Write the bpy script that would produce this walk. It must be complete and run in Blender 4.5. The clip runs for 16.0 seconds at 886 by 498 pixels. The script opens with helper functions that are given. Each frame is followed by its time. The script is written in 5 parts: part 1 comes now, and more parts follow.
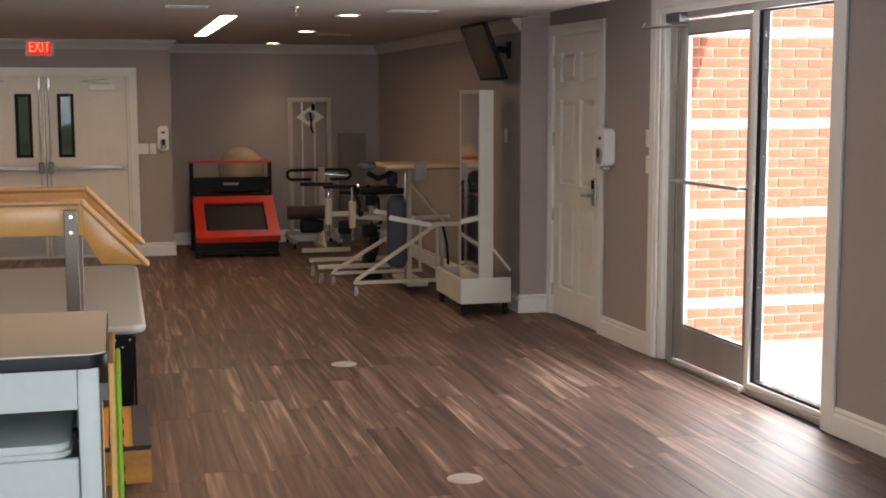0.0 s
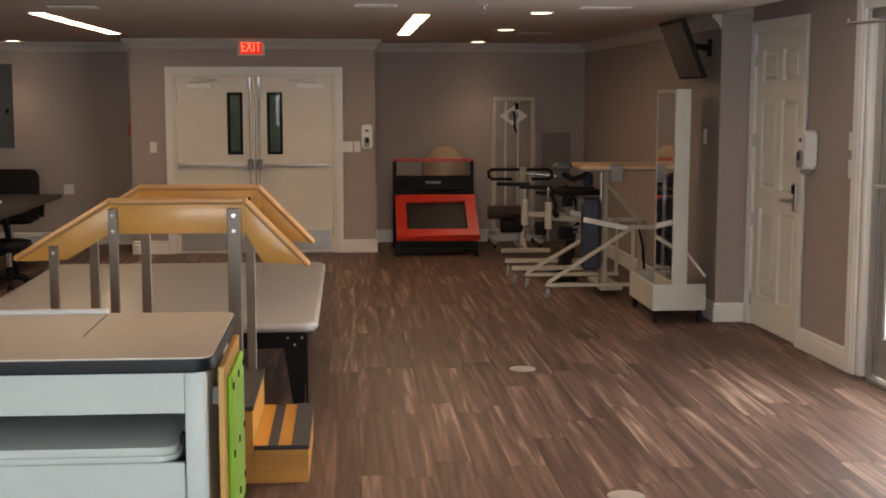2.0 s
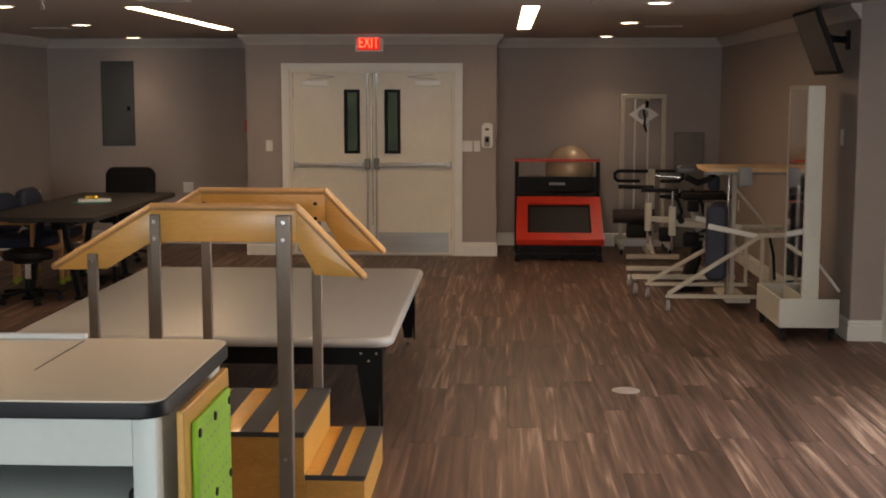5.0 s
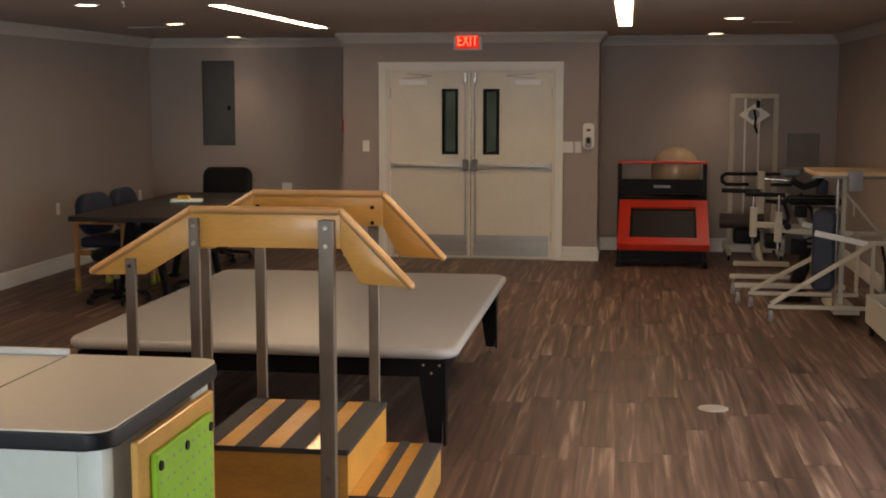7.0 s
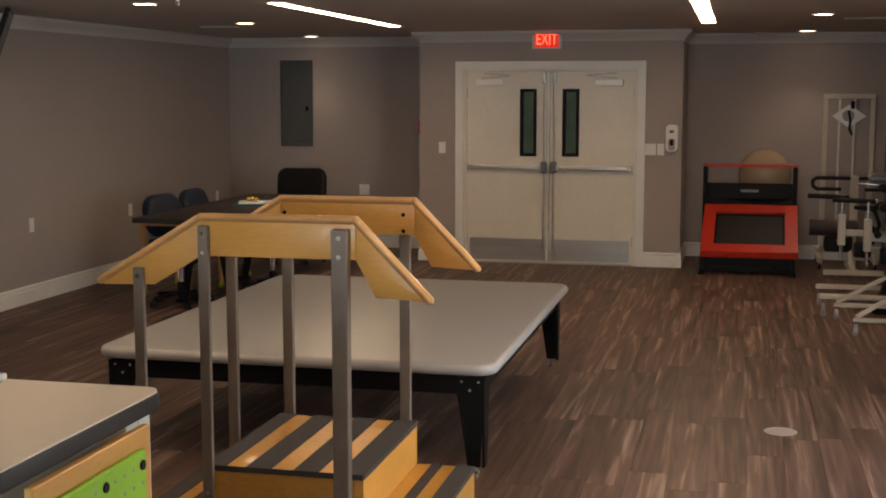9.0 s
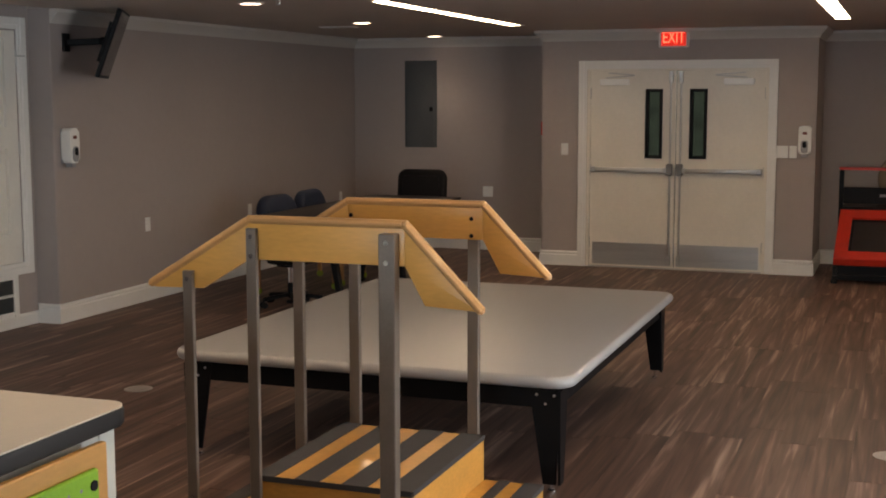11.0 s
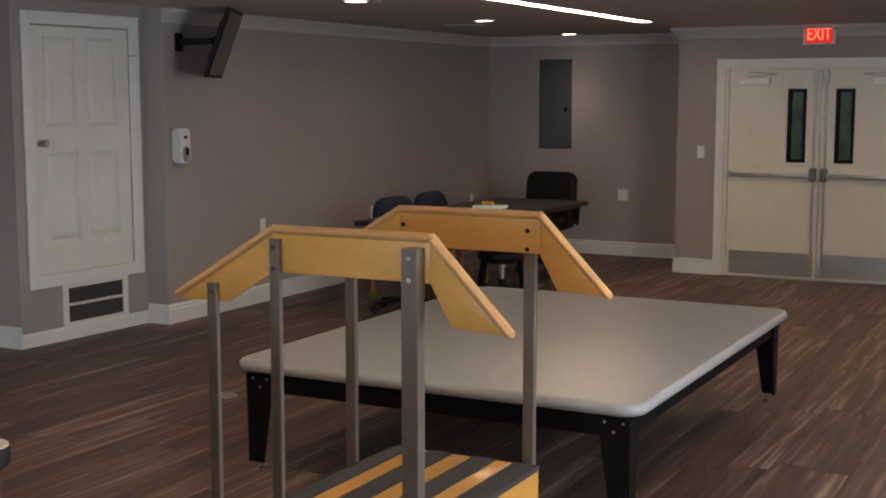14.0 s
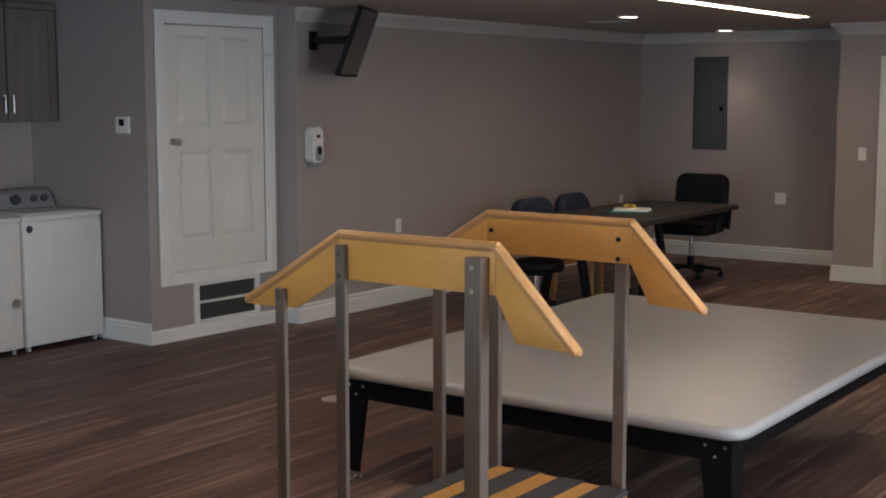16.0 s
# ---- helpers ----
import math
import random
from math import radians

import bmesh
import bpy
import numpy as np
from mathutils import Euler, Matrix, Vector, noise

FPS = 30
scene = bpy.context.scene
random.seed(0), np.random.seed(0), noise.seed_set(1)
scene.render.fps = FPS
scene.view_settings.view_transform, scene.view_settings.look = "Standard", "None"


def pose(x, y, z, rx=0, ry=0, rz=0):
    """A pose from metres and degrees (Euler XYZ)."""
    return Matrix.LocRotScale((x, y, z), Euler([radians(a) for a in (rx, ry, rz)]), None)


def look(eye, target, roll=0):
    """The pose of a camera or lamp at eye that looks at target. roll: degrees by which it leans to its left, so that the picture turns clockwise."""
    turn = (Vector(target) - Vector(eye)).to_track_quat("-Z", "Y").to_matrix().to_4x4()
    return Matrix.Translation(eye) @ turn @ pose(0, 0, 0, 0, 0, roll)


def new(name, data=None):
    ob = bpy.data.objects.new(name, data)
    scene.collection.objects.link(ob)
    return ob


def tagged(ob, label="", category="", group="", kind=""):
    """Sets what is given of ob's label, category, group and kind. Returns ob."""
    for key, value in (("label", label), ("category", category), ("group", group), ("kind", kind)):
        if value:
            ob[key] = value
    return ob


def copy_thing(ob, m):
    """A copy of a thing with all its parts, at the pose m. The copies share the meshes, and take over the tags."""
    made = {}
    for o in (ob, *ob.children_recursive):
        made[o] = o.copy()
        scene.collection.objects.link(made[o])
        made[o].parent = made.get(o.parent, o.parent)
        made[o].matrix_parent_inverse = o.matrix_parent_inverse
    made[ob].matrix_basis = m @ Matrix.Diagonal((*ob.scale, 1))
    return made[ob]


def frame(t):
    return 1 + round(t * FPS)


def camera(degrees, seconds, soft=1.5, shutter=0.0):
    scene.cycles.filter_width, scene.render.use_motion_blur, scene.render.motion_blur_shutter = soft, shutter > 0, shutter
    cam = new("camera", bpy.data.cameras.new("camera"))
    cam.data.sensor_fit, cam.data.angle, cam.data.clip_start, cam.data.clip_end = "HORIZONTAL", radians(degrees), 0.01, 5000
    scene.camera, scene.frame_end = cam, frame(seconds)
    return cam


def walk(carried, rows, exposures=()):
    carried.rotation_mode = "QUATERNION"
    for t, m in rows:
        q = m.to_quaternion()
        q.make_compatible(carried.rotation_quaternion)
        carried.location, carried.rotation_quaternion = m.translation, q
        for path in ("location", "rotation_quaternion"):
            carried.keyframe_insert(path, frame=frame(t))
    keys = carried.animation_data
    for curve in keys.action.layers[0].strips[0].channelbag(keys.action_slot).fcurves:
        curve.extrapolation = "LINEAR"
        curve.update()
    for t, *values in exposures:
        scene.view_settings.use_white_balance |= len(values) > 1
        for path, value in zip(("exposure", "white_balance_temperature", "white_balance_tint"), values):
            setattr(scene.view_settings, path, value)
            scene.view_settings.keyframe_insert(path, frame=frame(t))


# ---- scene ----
cam = camera(38.2, 16.0, 1.9)
PATH = [
    (0, (0.729, -14.762, 1.789), (1.222, -12.838, 1.552), -0.1),
    (0.5, (0.812, -14.754, 1.791), (1.253, -12.818, 1.554), -0.0),
    (1, (0.902, -14.739, 1.799), (1.251, -12.784, 1.561), -0.1),
    (1.5, (0.972, -14.704, 1.799), (1.219, -12.733, 1.561), -0.0),
    (2, (1.045, -14.628, 1.794), (1.192, -12.647, 1.555), 0.0),
    (2.5, (1.116, -14.515, 1.79), (1.18, -12.531, 1.55), -0.0),
    (3, (1.17, -14.379, 1.788), (1.184, -12.394, 1.547), -0.0),
    (5.5, (1.491, -13.951, 1.785), (1.365, -11.97, 1.543), 0.0),
    (6, (1.56, -13.862, 1.786), (1.385, -11.884, 1.544), 0.0),
    (6.5, (1.622, -13.753, 1.782), (1.39, -11.782, 1.54), 0.1),
    (7, (1.678, -13.647, 1.773), (1.394, -11.682, 1.532), 0.0),
    (7.5, (1.735, -13.524, 1.767), (1.399, -11.567, 1.526), -0.0),
    (8, (1.795, -13.424, 1.772), (1.423, -11.474, 1.53), 0.0),
    (8.5, (1.847, -13.325, 1.77), (1.443, -11.381, 1.529), 0.0),
    (9, (1.923, -13.242, 1.775), (1.477, -11.307, 1.534), 0.0),
    (9.5, (1.999, -13.171, 1.773), (1.505, -11.248, 1.532), -0.0),
    (12, (2.294, -12.673, 1.758), (1.52, -10.845, 1.519), -0.1),
    (12.5, (2.333, -12.561, 1.77), (1.53, -10.745, 1.529), -0.1),
    (13, (2.386, -12.494, 1.777), (1.552, -10.692, 1.535), -0.1),
    (13.5, (2.433, -12.427, 1.779), (1.559, -10.644, 1.536), -0.0),
    (14, (2.479, -12.36, 1.771), (1.556, -10.601, 1.531), -0.0),
    (14.5, (2.538, -12.297, 1.783), (1.556, -10.571, 1.541), -0.0),
    (15, (2.587, -12.199, 1.786), (1.536, -10.515, 1.543), -0.0),
    (15.5, (2.62, -12.091, 1.78), (1.511, -10.444, 1.538), -0.0),
    (16, (2.644, -11.971, 1.773), (1.487, -10.358, 1.531), 0.0),
]
walk(cam, [(t, look(eye, target, roll)) for t, eye, target, roll in PATH], [(0, 1.02, 6950, 15), (2.5, 0.94, 7450, 15), (5.5, 0.89, 7400, 13), (9.5, 0.86, 7120, 13), (12, 0.89, 6650, 11), (14, 0.89, 6280, 10), (16, 0.90, 5980, 10)])

# ---- world, sun, lamps ----
world = bpy.data.worlds.new("world")
scene.world = world
world.use_nodes = True
wn = world.node_tree.nodes
sky = wn.new("ShaderNodeTexSky")
sky.sky_type, sky.sun_disc = "NISHITA", False
sky.sun_elevation, sky.sun_rotation = radians(40), radians(167)
world.node_tree.links.new(sky.outputs[0], wn["Background"].inputs[0])
wn["Background"].inputs[1].default_value = 0.15
sun = bpy.data.lights.new("sun", "SUN")
sun.energy, sun.angle, sun.color = 3.6, radians(0.5), (1.0, 0.95, 0.88)
new("sun", sun).matrix_world = look((0, 0, 0), (-0.17, 0.74, -0.65))


def area(name, m, w, h, power, colour):
    d = bpy.data.lights.new(name, "AREA")
    d.shape, d.size, d.size_y, d.energy, d.color = "RECTANGLE", w, h, power, colour
    ob = new(name, d)
    ob.matrix_world = m
    return ob


DAY = (0.86, 0.94, 1.0)
WARM = (1.0, 0.80, 0.62)
H = 2.42            # ceiling height
HS = 2.78           # higher ceiling of the side strips by the door walls
RW = pose(4.2, -4.75, 0, 0, 0, math.degrees(math.atan2(-4.85, 0.23)))      # right-hand door wall: x along it, y outwards
LW = pose(-4.22, -5.93, 0, 0, 0, math.degrees(math.atan2(1.25, 0.07)))     # left-hand cupboard-door wall
LT = pose(-3.95, 0, 0, 0, 0, 90)                                           # left-hand screen wall, x = world y
RT = pose(3.95, 0, 0, 0, 0, -90)                                           # right-hand screen wall, x = -world y
BK = pose(0, 1.02, 0)
area("daylight_glass_door", RW @ pose(3.1, 0.35, 1.25, 90, 0, 180), 1.75, 2.2, 78, DAY)
# lamp in the added, unseen rear window; brightens faces turned to the south
area("daylight_added_window", pose(0.6, -16.85, 1.5, 90, 0, 0), 2.6, 1.2, 90, (0.68, 0.85, 1.0))

# ---- materials ----


def mat(name, base, rough=0.6, metal=0.0, var=0.06, scale=6.0, bump=0.0, bscale=150.0, spec=0.5, stretch=(1, 1, 1), second=None, coat=0.0):
    """A surface with a broad and a fine variation of tone, and fine relief."""
    m = bpy.data.materials.new(name)
    m.use_nodes = True
    n, l = m.node_tree.nodes, m.node_tree.links
    b = n["Principled BSDF"]
    b.inputs["Roughness"].default_value, b.inputs["Metallic"].default_value = rough, metal
    b.inputs["Specular IOR Level"].default_value = spec
    b.inputs["Coat Weight"].default_value = coat
    tc, mp = n.new("ShaderNodeTexCoord"), n.new("ShaderNodeMapping")
    mp.inputs["Scale"].default_value = stretch
    l.new(tc.outputs["Object"], mp.inputs["Vector"])
    big, fine = n.new("ShaderNodeTexNoise"), n.new("ShaderNodeTexNoise")
    big.inputs["Scale"].default_value, fine.inputs["Scale"].default_value = scale, scale * 14
    big.inputs["Detail"].default_value = fine.inputs["Detail"].default_value = 4
    l.new(mp.outputs[0], big.inputs["Vector"]), l.new(mp.outputs[0], fine.inputs["Vector"])
    mix = n.new("ShaderNodeMix")
    mix.data_type = "FLOAT"
    mix.inputs[0].default_value = 0.35
    l.new(big.outputs["Fac"], mix.inputs[2]), l.new(fine.outputs["Fac"], mix.inputs[3])
    ramp = n.new("ShaderNodeValToRGB")
    lo = [max(0, c * (1 - 2.2 * var)) for c in base]
    hi = second or [min(1, c * (1 + 2.2 * var)) for c in base]
    ramp.color_ramp.elements[0].position, ramp.color_ramp.elements[1].position = 0.3, 0.7
    ramp.color_ramp.elements[0].color, ramp.color_ramp.elements[1].color = (*lo, 1), (*hi, 1)
    l.new(mix.outputs[0], ramp.inputs[0]), l.new(ramp.outputs[0], b.inputs["Base Color"])
    rr = n.new("ShaderNodeMapRange")
    rr.inputs[3].default_value, rr.inputs[4].default_value = max(0.02, rough - 0.08), min(1, rough + 0.08)
    l.new(big.outputs["Fac"], rr.inputs[0]), l.new(rr.outputs[0], b.inputs["Roughness"])
    if bump:
        bt, bp = n.new("ShaderNodeTexNoise"), n.new("ShaderNodeBump")
        bt.inputs["Scale"].default_value, bt.inputs["Detail"].default_value = bscale, 3
        l.new(mp.outputs[0], bt.inputs["Vector"])
        bp.inputs["Strength"].default_value, bp.inputs["Distance"].default_value = bump, 0.002
        l.new(bt.outputs["Fac"], bp.inputs["Height"]), l.new(bp.outputs[0], b.inputs["Normal"])
    return m


def glow(name, colour, strength):
    m = bpy.data.materials.new(name)
    m.use_nodes = True
    b = m.node_tree.nodes["Principled BSDF"]
    b.inputs["Base Color"].default_value = (*[min(1, c) for c in colour], 1)
    b.inputs["Emission Color"].default_value, b.inputs["Emission Strength"].default_value = (*colour, 1), strength
    return m


def glass(name, tint=(1, 1, 1), rough=0.0, gloss=0.5):
    m = bpy.data.materials.new(name)
    m.use_nodes = True
    n, l = m.node_tree.nodes, m.node_tree.links
    t, g, mx, fr = n.new("ShaderNodeBsdfTransparent"), n.new("ShaderNodeBsdfGlossy"), n.new("ShaderNodeMixShader"), n.new("ShaderNodeLayerWeight")
    t.inputs[0].default_value, g.inputs["Roughness"].default_value = (*tint, 1), rough
    pw, ad = n.new("ShaderNodeMath"), n.new("ShaderNodeMath")
    pw.operation, ad.operation = "POWER", "MULTIPLY_ADD"
    pw.inputs[1].default_value, ad.inputs[1].default_value, ad.inputs[2].default_value = 4.0, gloss, 0.06 * gloss
    l.new(fr.outputs["Facing"], pw.inputs[0]), l.new(pw.outputs[0], ad.inputs[0])
    l.new(ad.outputs[0], mx.inputs[0]), l.new(t.outputs[0], mx.inputs[1]), l.new(g.outputs[0], mx.inputs[2])
    l.new(mx.outputs[0], n["Material Output"].inputs[0])
    return m


def plank_material(name, per_island):
    """Dark wood-look vinyl, each board with its own tone and grain."""
    m = bpy.data.materials.new(name)
    m.use_nodes = True
    n, l = m.node_tree.nodes, m.node_tree.links
    b = n["Principled BSDF"]
    geo = n.new("ShaderNodeNewGeometry")
    rnd = geo.outputs["Random Per Island"] if per_island else n.new("ShaderNodeObjectInfo").outputs["Random"]
    off = n.new("ShaderNodeVectorMath")
    off.operation = "MULTIPLY"
    comb = n.new("ShaderNodeCombineXYZ")
    l.new(rnd, comb.inputs[0]), l.new(rnd, comb.inputs[1]), l.new(rnd, comb.inputs[2])
    l.new(comb.outputs[0], off.inputs[0])
    off.inputs[1].default_value = (37, 91, 53)
    add = n.new("ShaderNodeVectorMath")
    l.new(geo.outputs["Position"], add.inputs[0]), l.new(off.outputs[0], add.inputs[1])
    def tex(sx, sy, detail, dist):
        mp, t = n.new("ShaderNodeMapping"), n.new("ShaderNodeTexNoise")
        mp.inputs["Scale"].default_value = (sx, sy, 1)
        t.inputs["Scale"].default_value, t.inputs["Detail"].default_value, t.inputs["Distortion"].default_value = 1, detail, dist
        l.new(add.outputs[0], mp.inputs["Vector"]), l.new(mp.outputs[0], t.inputs["Vector"])
        return t.outputs["Fac"]
    grain, streak, fine = tex(24, 0.65, 3, 1.0), tex(11, 0.6, 2, 1.6), tex(120, 5, 3, 0.2)
    def mixf(a, c, f):
        x = n.new("ShaderNodeMix")
        x.data_type = "FLOAT"
        x.inputs[0].default_value = f
        l.new(a, x.inputs[2]), l.new(c, x.inputs[3])
        return x.outputs[0]
    f = mixf(mixf(grain, streak, 0.55), fine, 0.05)
    f = mixf(f, rnd, 0.09)
    ramp = n.new("ShaderNodeValToRGB")
    e = ramp.color_ramp.elements
    e[0].position, e[0].color = 0.36, (0.046, 0.026, 0.0195, 1)
    e[1].position, e[1].color = 0.69, (0.40, 0.28, 0.215, 1)
    k = e.new(0.45)
    k.color = (0.086, 0.0475, 0.036, 1)
    k = e.new(0.545)
    k.color = (0.142, 0.084, 0.064, 1)
    l.new(f, ramp.inputs[0]), l.new(ramp.outputs[0], b.inputs["Base Color"])
    rr = n.new("ShaderNodeMapRange")
    b.inputs["Specular IOR Level"].default_value = 0.44
    rr.inputs[3].default_value, rr.inputs[4].default_value = 0.43, 0.58
    l.new(grain, rr.inputs[0]), l.new(rr.outputs[0], b.inputs["Roughness"])
    bp = n.new("ShaderNodeBump")
    bp.inputs["Strength"].default_value, bp.inputs["Distance"].default_value = 0.25, 0.001
    l.new(fine, bp.inputs["Height"]), l.new(bp.outputs[0], b.inputs["Normal"])
    return m


WALL = mat("wall_paint", (0.375, 0.325, 0.305), 0.75, var=0.02, scale=1.2, bump=0.15, bscale=260)
CEIL = mat("ceiling_paint", (0.49, 0.44, 0.405), 0.9, var=0.02, scale=1.5, bump=0.25, bscale=180)
# white trim paint darkened for the crown: its shade is put into the colour
CROWN_SHADED = mat("trim_paint_shaded", (0.58, 0.55, 0.51), 0.5, var=0.02, scale=3)
TRIM = mat("trim_paint", (0.80, 0.79, 0.76), 0.4, var=0.02, scale=3, bump=0.05)
DOORW = mat("door_paint", (0.78, 0.76, 0.70), 0.45, var=0.025, scale=2.5, bump=0.06)
STEELDOOR = mat("steel_door_paint", (0.77, 0.725, 0.64), 0.42, var=0.03, scale=2, bump=0.05)
ALU = mat("aluminium", (0.50, 0.50, 0.50), 0.38, metal=0.7, var=0.04, scale=8, stretch=(1, 1, 0.1))
STEEL = mat("brushed_steel", (0.52, 0.51, 0.49), 0.35, metal=0.9, var=0.06, scale=5, stretch=(0.2, 1, 3))
DKALU = mat("dark_anodised_metal", (0.20, 0.195, 0.185), 0.4, metal=0.7, var=0.05, scale=8)
CHROME = mat("chrome", (0.75, 0.75, 0.76), 0.15, metal=1.0, var=0.02)
POST = mat("grey_post_metal", (0.205, 0.172, 0.145), 0.45, metal=0.4, var=0.06, scale=9)
BLACK = mat("black_paint", (0.006, 0.006, 0.007), 0.5, var=0.1, scale=10, bump=0.05, spec=0.16)
RUBBER = mat("black_rubber", (0.011, 0.011, 0.012), 0.75, spec=0.25, var=0.1, scale=20)
WHITEP = mat("white_plastic", (0.78, 0.78, 0.76), 0.4, var=0.02)
WHITEC = mat("white_closer_enamel", (0.9, 0.89, 0.86), 0.35, var=0.01)
GREYP = mat("grey_plastic", (0.30, 0.30, 0.31), 0.5, var=0.05)
CREAM = mat("cream_enamel", (0.52, 0.485, 0.405), 0.4, var=0.04, scale=7)
RED = mat("red_paint", (0.62, 0.035, 0.018), 0.4, var=0.05, scale=8)
BIRCH = mat("birch_plywood", (0.71, 0.385, 0.100), 0.36, var=0.06, scale=2.0, bump=0.05, stretch=(0.8, 1, 3.5), coat=0.12)
BIRCHT = mat("varnished_birch_step", (0.66, 0.335, 0.075), 0.34, var=0.10, scale=2.4, bump=0.05, stretch=(1, 1, 3), coat=0.2)
RAILW = mat("varnished_rail_wood", (0.58, 0.33, 0.135), 0.33, var=0.09, scale=3, stretch=(0.6, 6, 6), coat=0.1)
TREAD = mat("dark_rubber_tread", (0.045, 0.045, 0.05), 0.7, var=0.08, scale=12, bump=0.4, bscale=500)
VINYL = mat("grey_vinyl", (0.405, 0.402, 0.405), 0.34, var=0.025, scale=2, bump=0.12, bscale=420)
BLUEV = mat("navy_vinyl", (0.014, 0.021, 0.042), 0.5, spec=0.3, var=0.08, scale=4, bump=0.1)
LEATH = mat("black_leather", (0.010, 0.009, 0.009), 0.5, var=0.1, scale=7, bump=0.4, bscale=120, spec=0.15)
LAMIN = mat("beige_laminate", (0.78, 0.70, 0.595), 0.40, var=0.02, scale=3)
IVORY = mat("ivory_paint", (0.50, 0.49, 0.445), 0.55, var=0.03, scale=4)
CARTW = mat("cart_white_laminate", (0.65, 0.695, 0.655), 0.45, var=0.025, scale=3)
DARKW = mat("dark_wood_laminate", (0.030, 0.024, 0.021), 0.45, spec=0.3, var=0.12, scale=2, stretch=(6, 0.8, 1))
OAK = mat("oak_wood", (0.42, 0.20, 0.07), 0.45, var=0.14, scale=3, stretch=(5, 5, 0.7))
CABW = mat("weathered_grey_wood", (0.16, 0.135, 0.12), 0.55, var=0.15, scale=2.5, stretch=(5, 5, 0.5), bump=0.2)
GREEN = mat("lime_foam", (0.30, 0.62, 0.04), 0.7, var=0.05, scale=6, bump=0.2)
BAND = mat("charcoal_edge", (0.011, 0.012, 0.014), 0.5, spec=0.3, var=0.06)
PANELG = mat("grey_panel_enamel", (0.085, 0.092, 0.096), 0.5, metal=0.2, var=0.05, scale=3)
BALLM = mat("pearl_vinyl_ball", (0.42, 0.315, 0.215), 0.13, var=0.04, scale=3, coat=0.5)
MESHM = mat("black_trampoline_mat", (0.010, 0.009, 0.009), 0.6, var=0.2, scale=30, bump=0.3, bscale=900)
SCREEN = mat("dark_screen", (0.01, 0.011, 0.012), 0.2, var=0.05)
MIRROR = mat("mirror", (0.86, 0.87, 0.86), 0.02, metal=1.0, var=0.0)
GLASS = glass("clear_glass")
DGLASS = glass("tinted_glass", (0.42, 0.44, 0.42), 0.0, 0.2)
LED = glow("led_diffuser", (1.0, 0.745, 0.485), 11)
SPOTG = glow("downlight_lens", (1.0, 0.80, 0.60), 6)
EXITR = glow("exit_red", (0.8, 0.03, 0.015), 0.32)
CONC = mat("pale_concrete", (0.50, 0.48, 0.45), 0.85, var=0.06, scale=2, bump=0.3, bscale=60)
MORTAR = mat("mortar", (0.80, 0.74, 0.67), 0.9, var=0.05, scale=9, bump=0.3)
BRICK = mat("red_brick", (0.50, 0.19, 0.118), 0.85, var=0.14, scale=9, bump=0.5, bscale=90)
PALEBR = mat("pale_brick", (0.74, 0.66, 0.57), 0.85, var=0.07, scale=9, bump=0.4, bscale=90)
DISC = mat("floor_box_lid", (0.34, 0.305, 0.28), 0.5, var=0.05, scale=9)
YEL = mat("tennis_yellow", (0.26, 0.32, 0.03), 0.9, var=0.05)
DARKIN = mat("dark_void", (0.015, 0.014, 0.013), 0.8, var=0.1)
PLANK, PLANKJ = plank_material("vinyl_plank", False), plank_material("vinyl_plank_field", True)
LEAF = mat("shrub_leaf", (0.03, 0.06, 0.02), 0.6, var=0.2)
WALLX = mat("exterior_render", (0.35, 0.32, 0.3), 0.9, var=0.05)

# ---- builders ----


def box(bm, x0, x1, y0, y1, z0, z1, bev=0.0, seg=1):
    g = bmesh.ops.create_cube(bm, size=1, matrix=Matrix.Translation(((x0 + x1) / 2, (y0 + y1) / 2, (z0 + z1) / 2)) @ Matrix.Diagonal((abs(x1 - x0), abs(y1 - y0), abs(z1 - z0), 1)))
    if bev:
        es = list({e for v in g["verts"] for e in v.link_edges})
        bmesh.ops.bevel(bm, geom=es, offset=bev, segments=seg, affect="EDGES", profile=0.5, clamp_overlap=True)
    return bm


def B(*a, **k):
    return box(bmesh.new(), *a, **k)


def cyl(bm, p, q, r, seg=12, r2=None):
    p, q = Vector(p), Vector(q)
    d = q - p
    m = Matrix.Translation((p + q) / 2) @ d.to_track_quat("Z", "Y").to_matrix().to_4x4()
    bmesh.ops.create_cone(bm, cap_ends=True, segments=seg, radius1=r, radius2=r if r2 is None else r2, depth=d.length, matrix=m)
    return bm


def C(*a, **k):
    return cyl(bmesh.new(), *a, **k)


def ball(bm, c, r, u=12, v=8, s=(1, 1, 1)):
    bmesh.ops.create_uvsphere(bm, u_segments=u, v_segments=v, radius=r, matrix=Matrix.Translation(c) @ Matrix.Diagonal((*s, 1)))
    return bm


def tube(pts, r, seg=10, bm=None):
    bm = bm or bmesh.new()
    for a, b in zip(pts, pts[1:]):
        cyl(bm, a, b, r, seg)
    for p in pts[1:-1]:
        ball(bm, p, r, seg, 6)
    return bm


def bar(bm, p, q, w, h, bev=0.002):
    """A square bar from p to q."""
    p, q = Vector(p), Vector(q)
    d = q - p
    m = Matrix.Translation((p + q) / 2) @ d.to_track_quat("Y", "Z").to_matrix().to_4x4()
    t = B(-w / 2, w / 2, -d.length / 2, d.length / 2, -h / 2, h / 2, bev=bev)
    t.transform(m)
    me = bpy.data.meshes.new("tmp")
    t.to_mesh(me), t.free()
    bm.from_mesh(me)
    bpy.data.meshes.remove(me)
    return bm


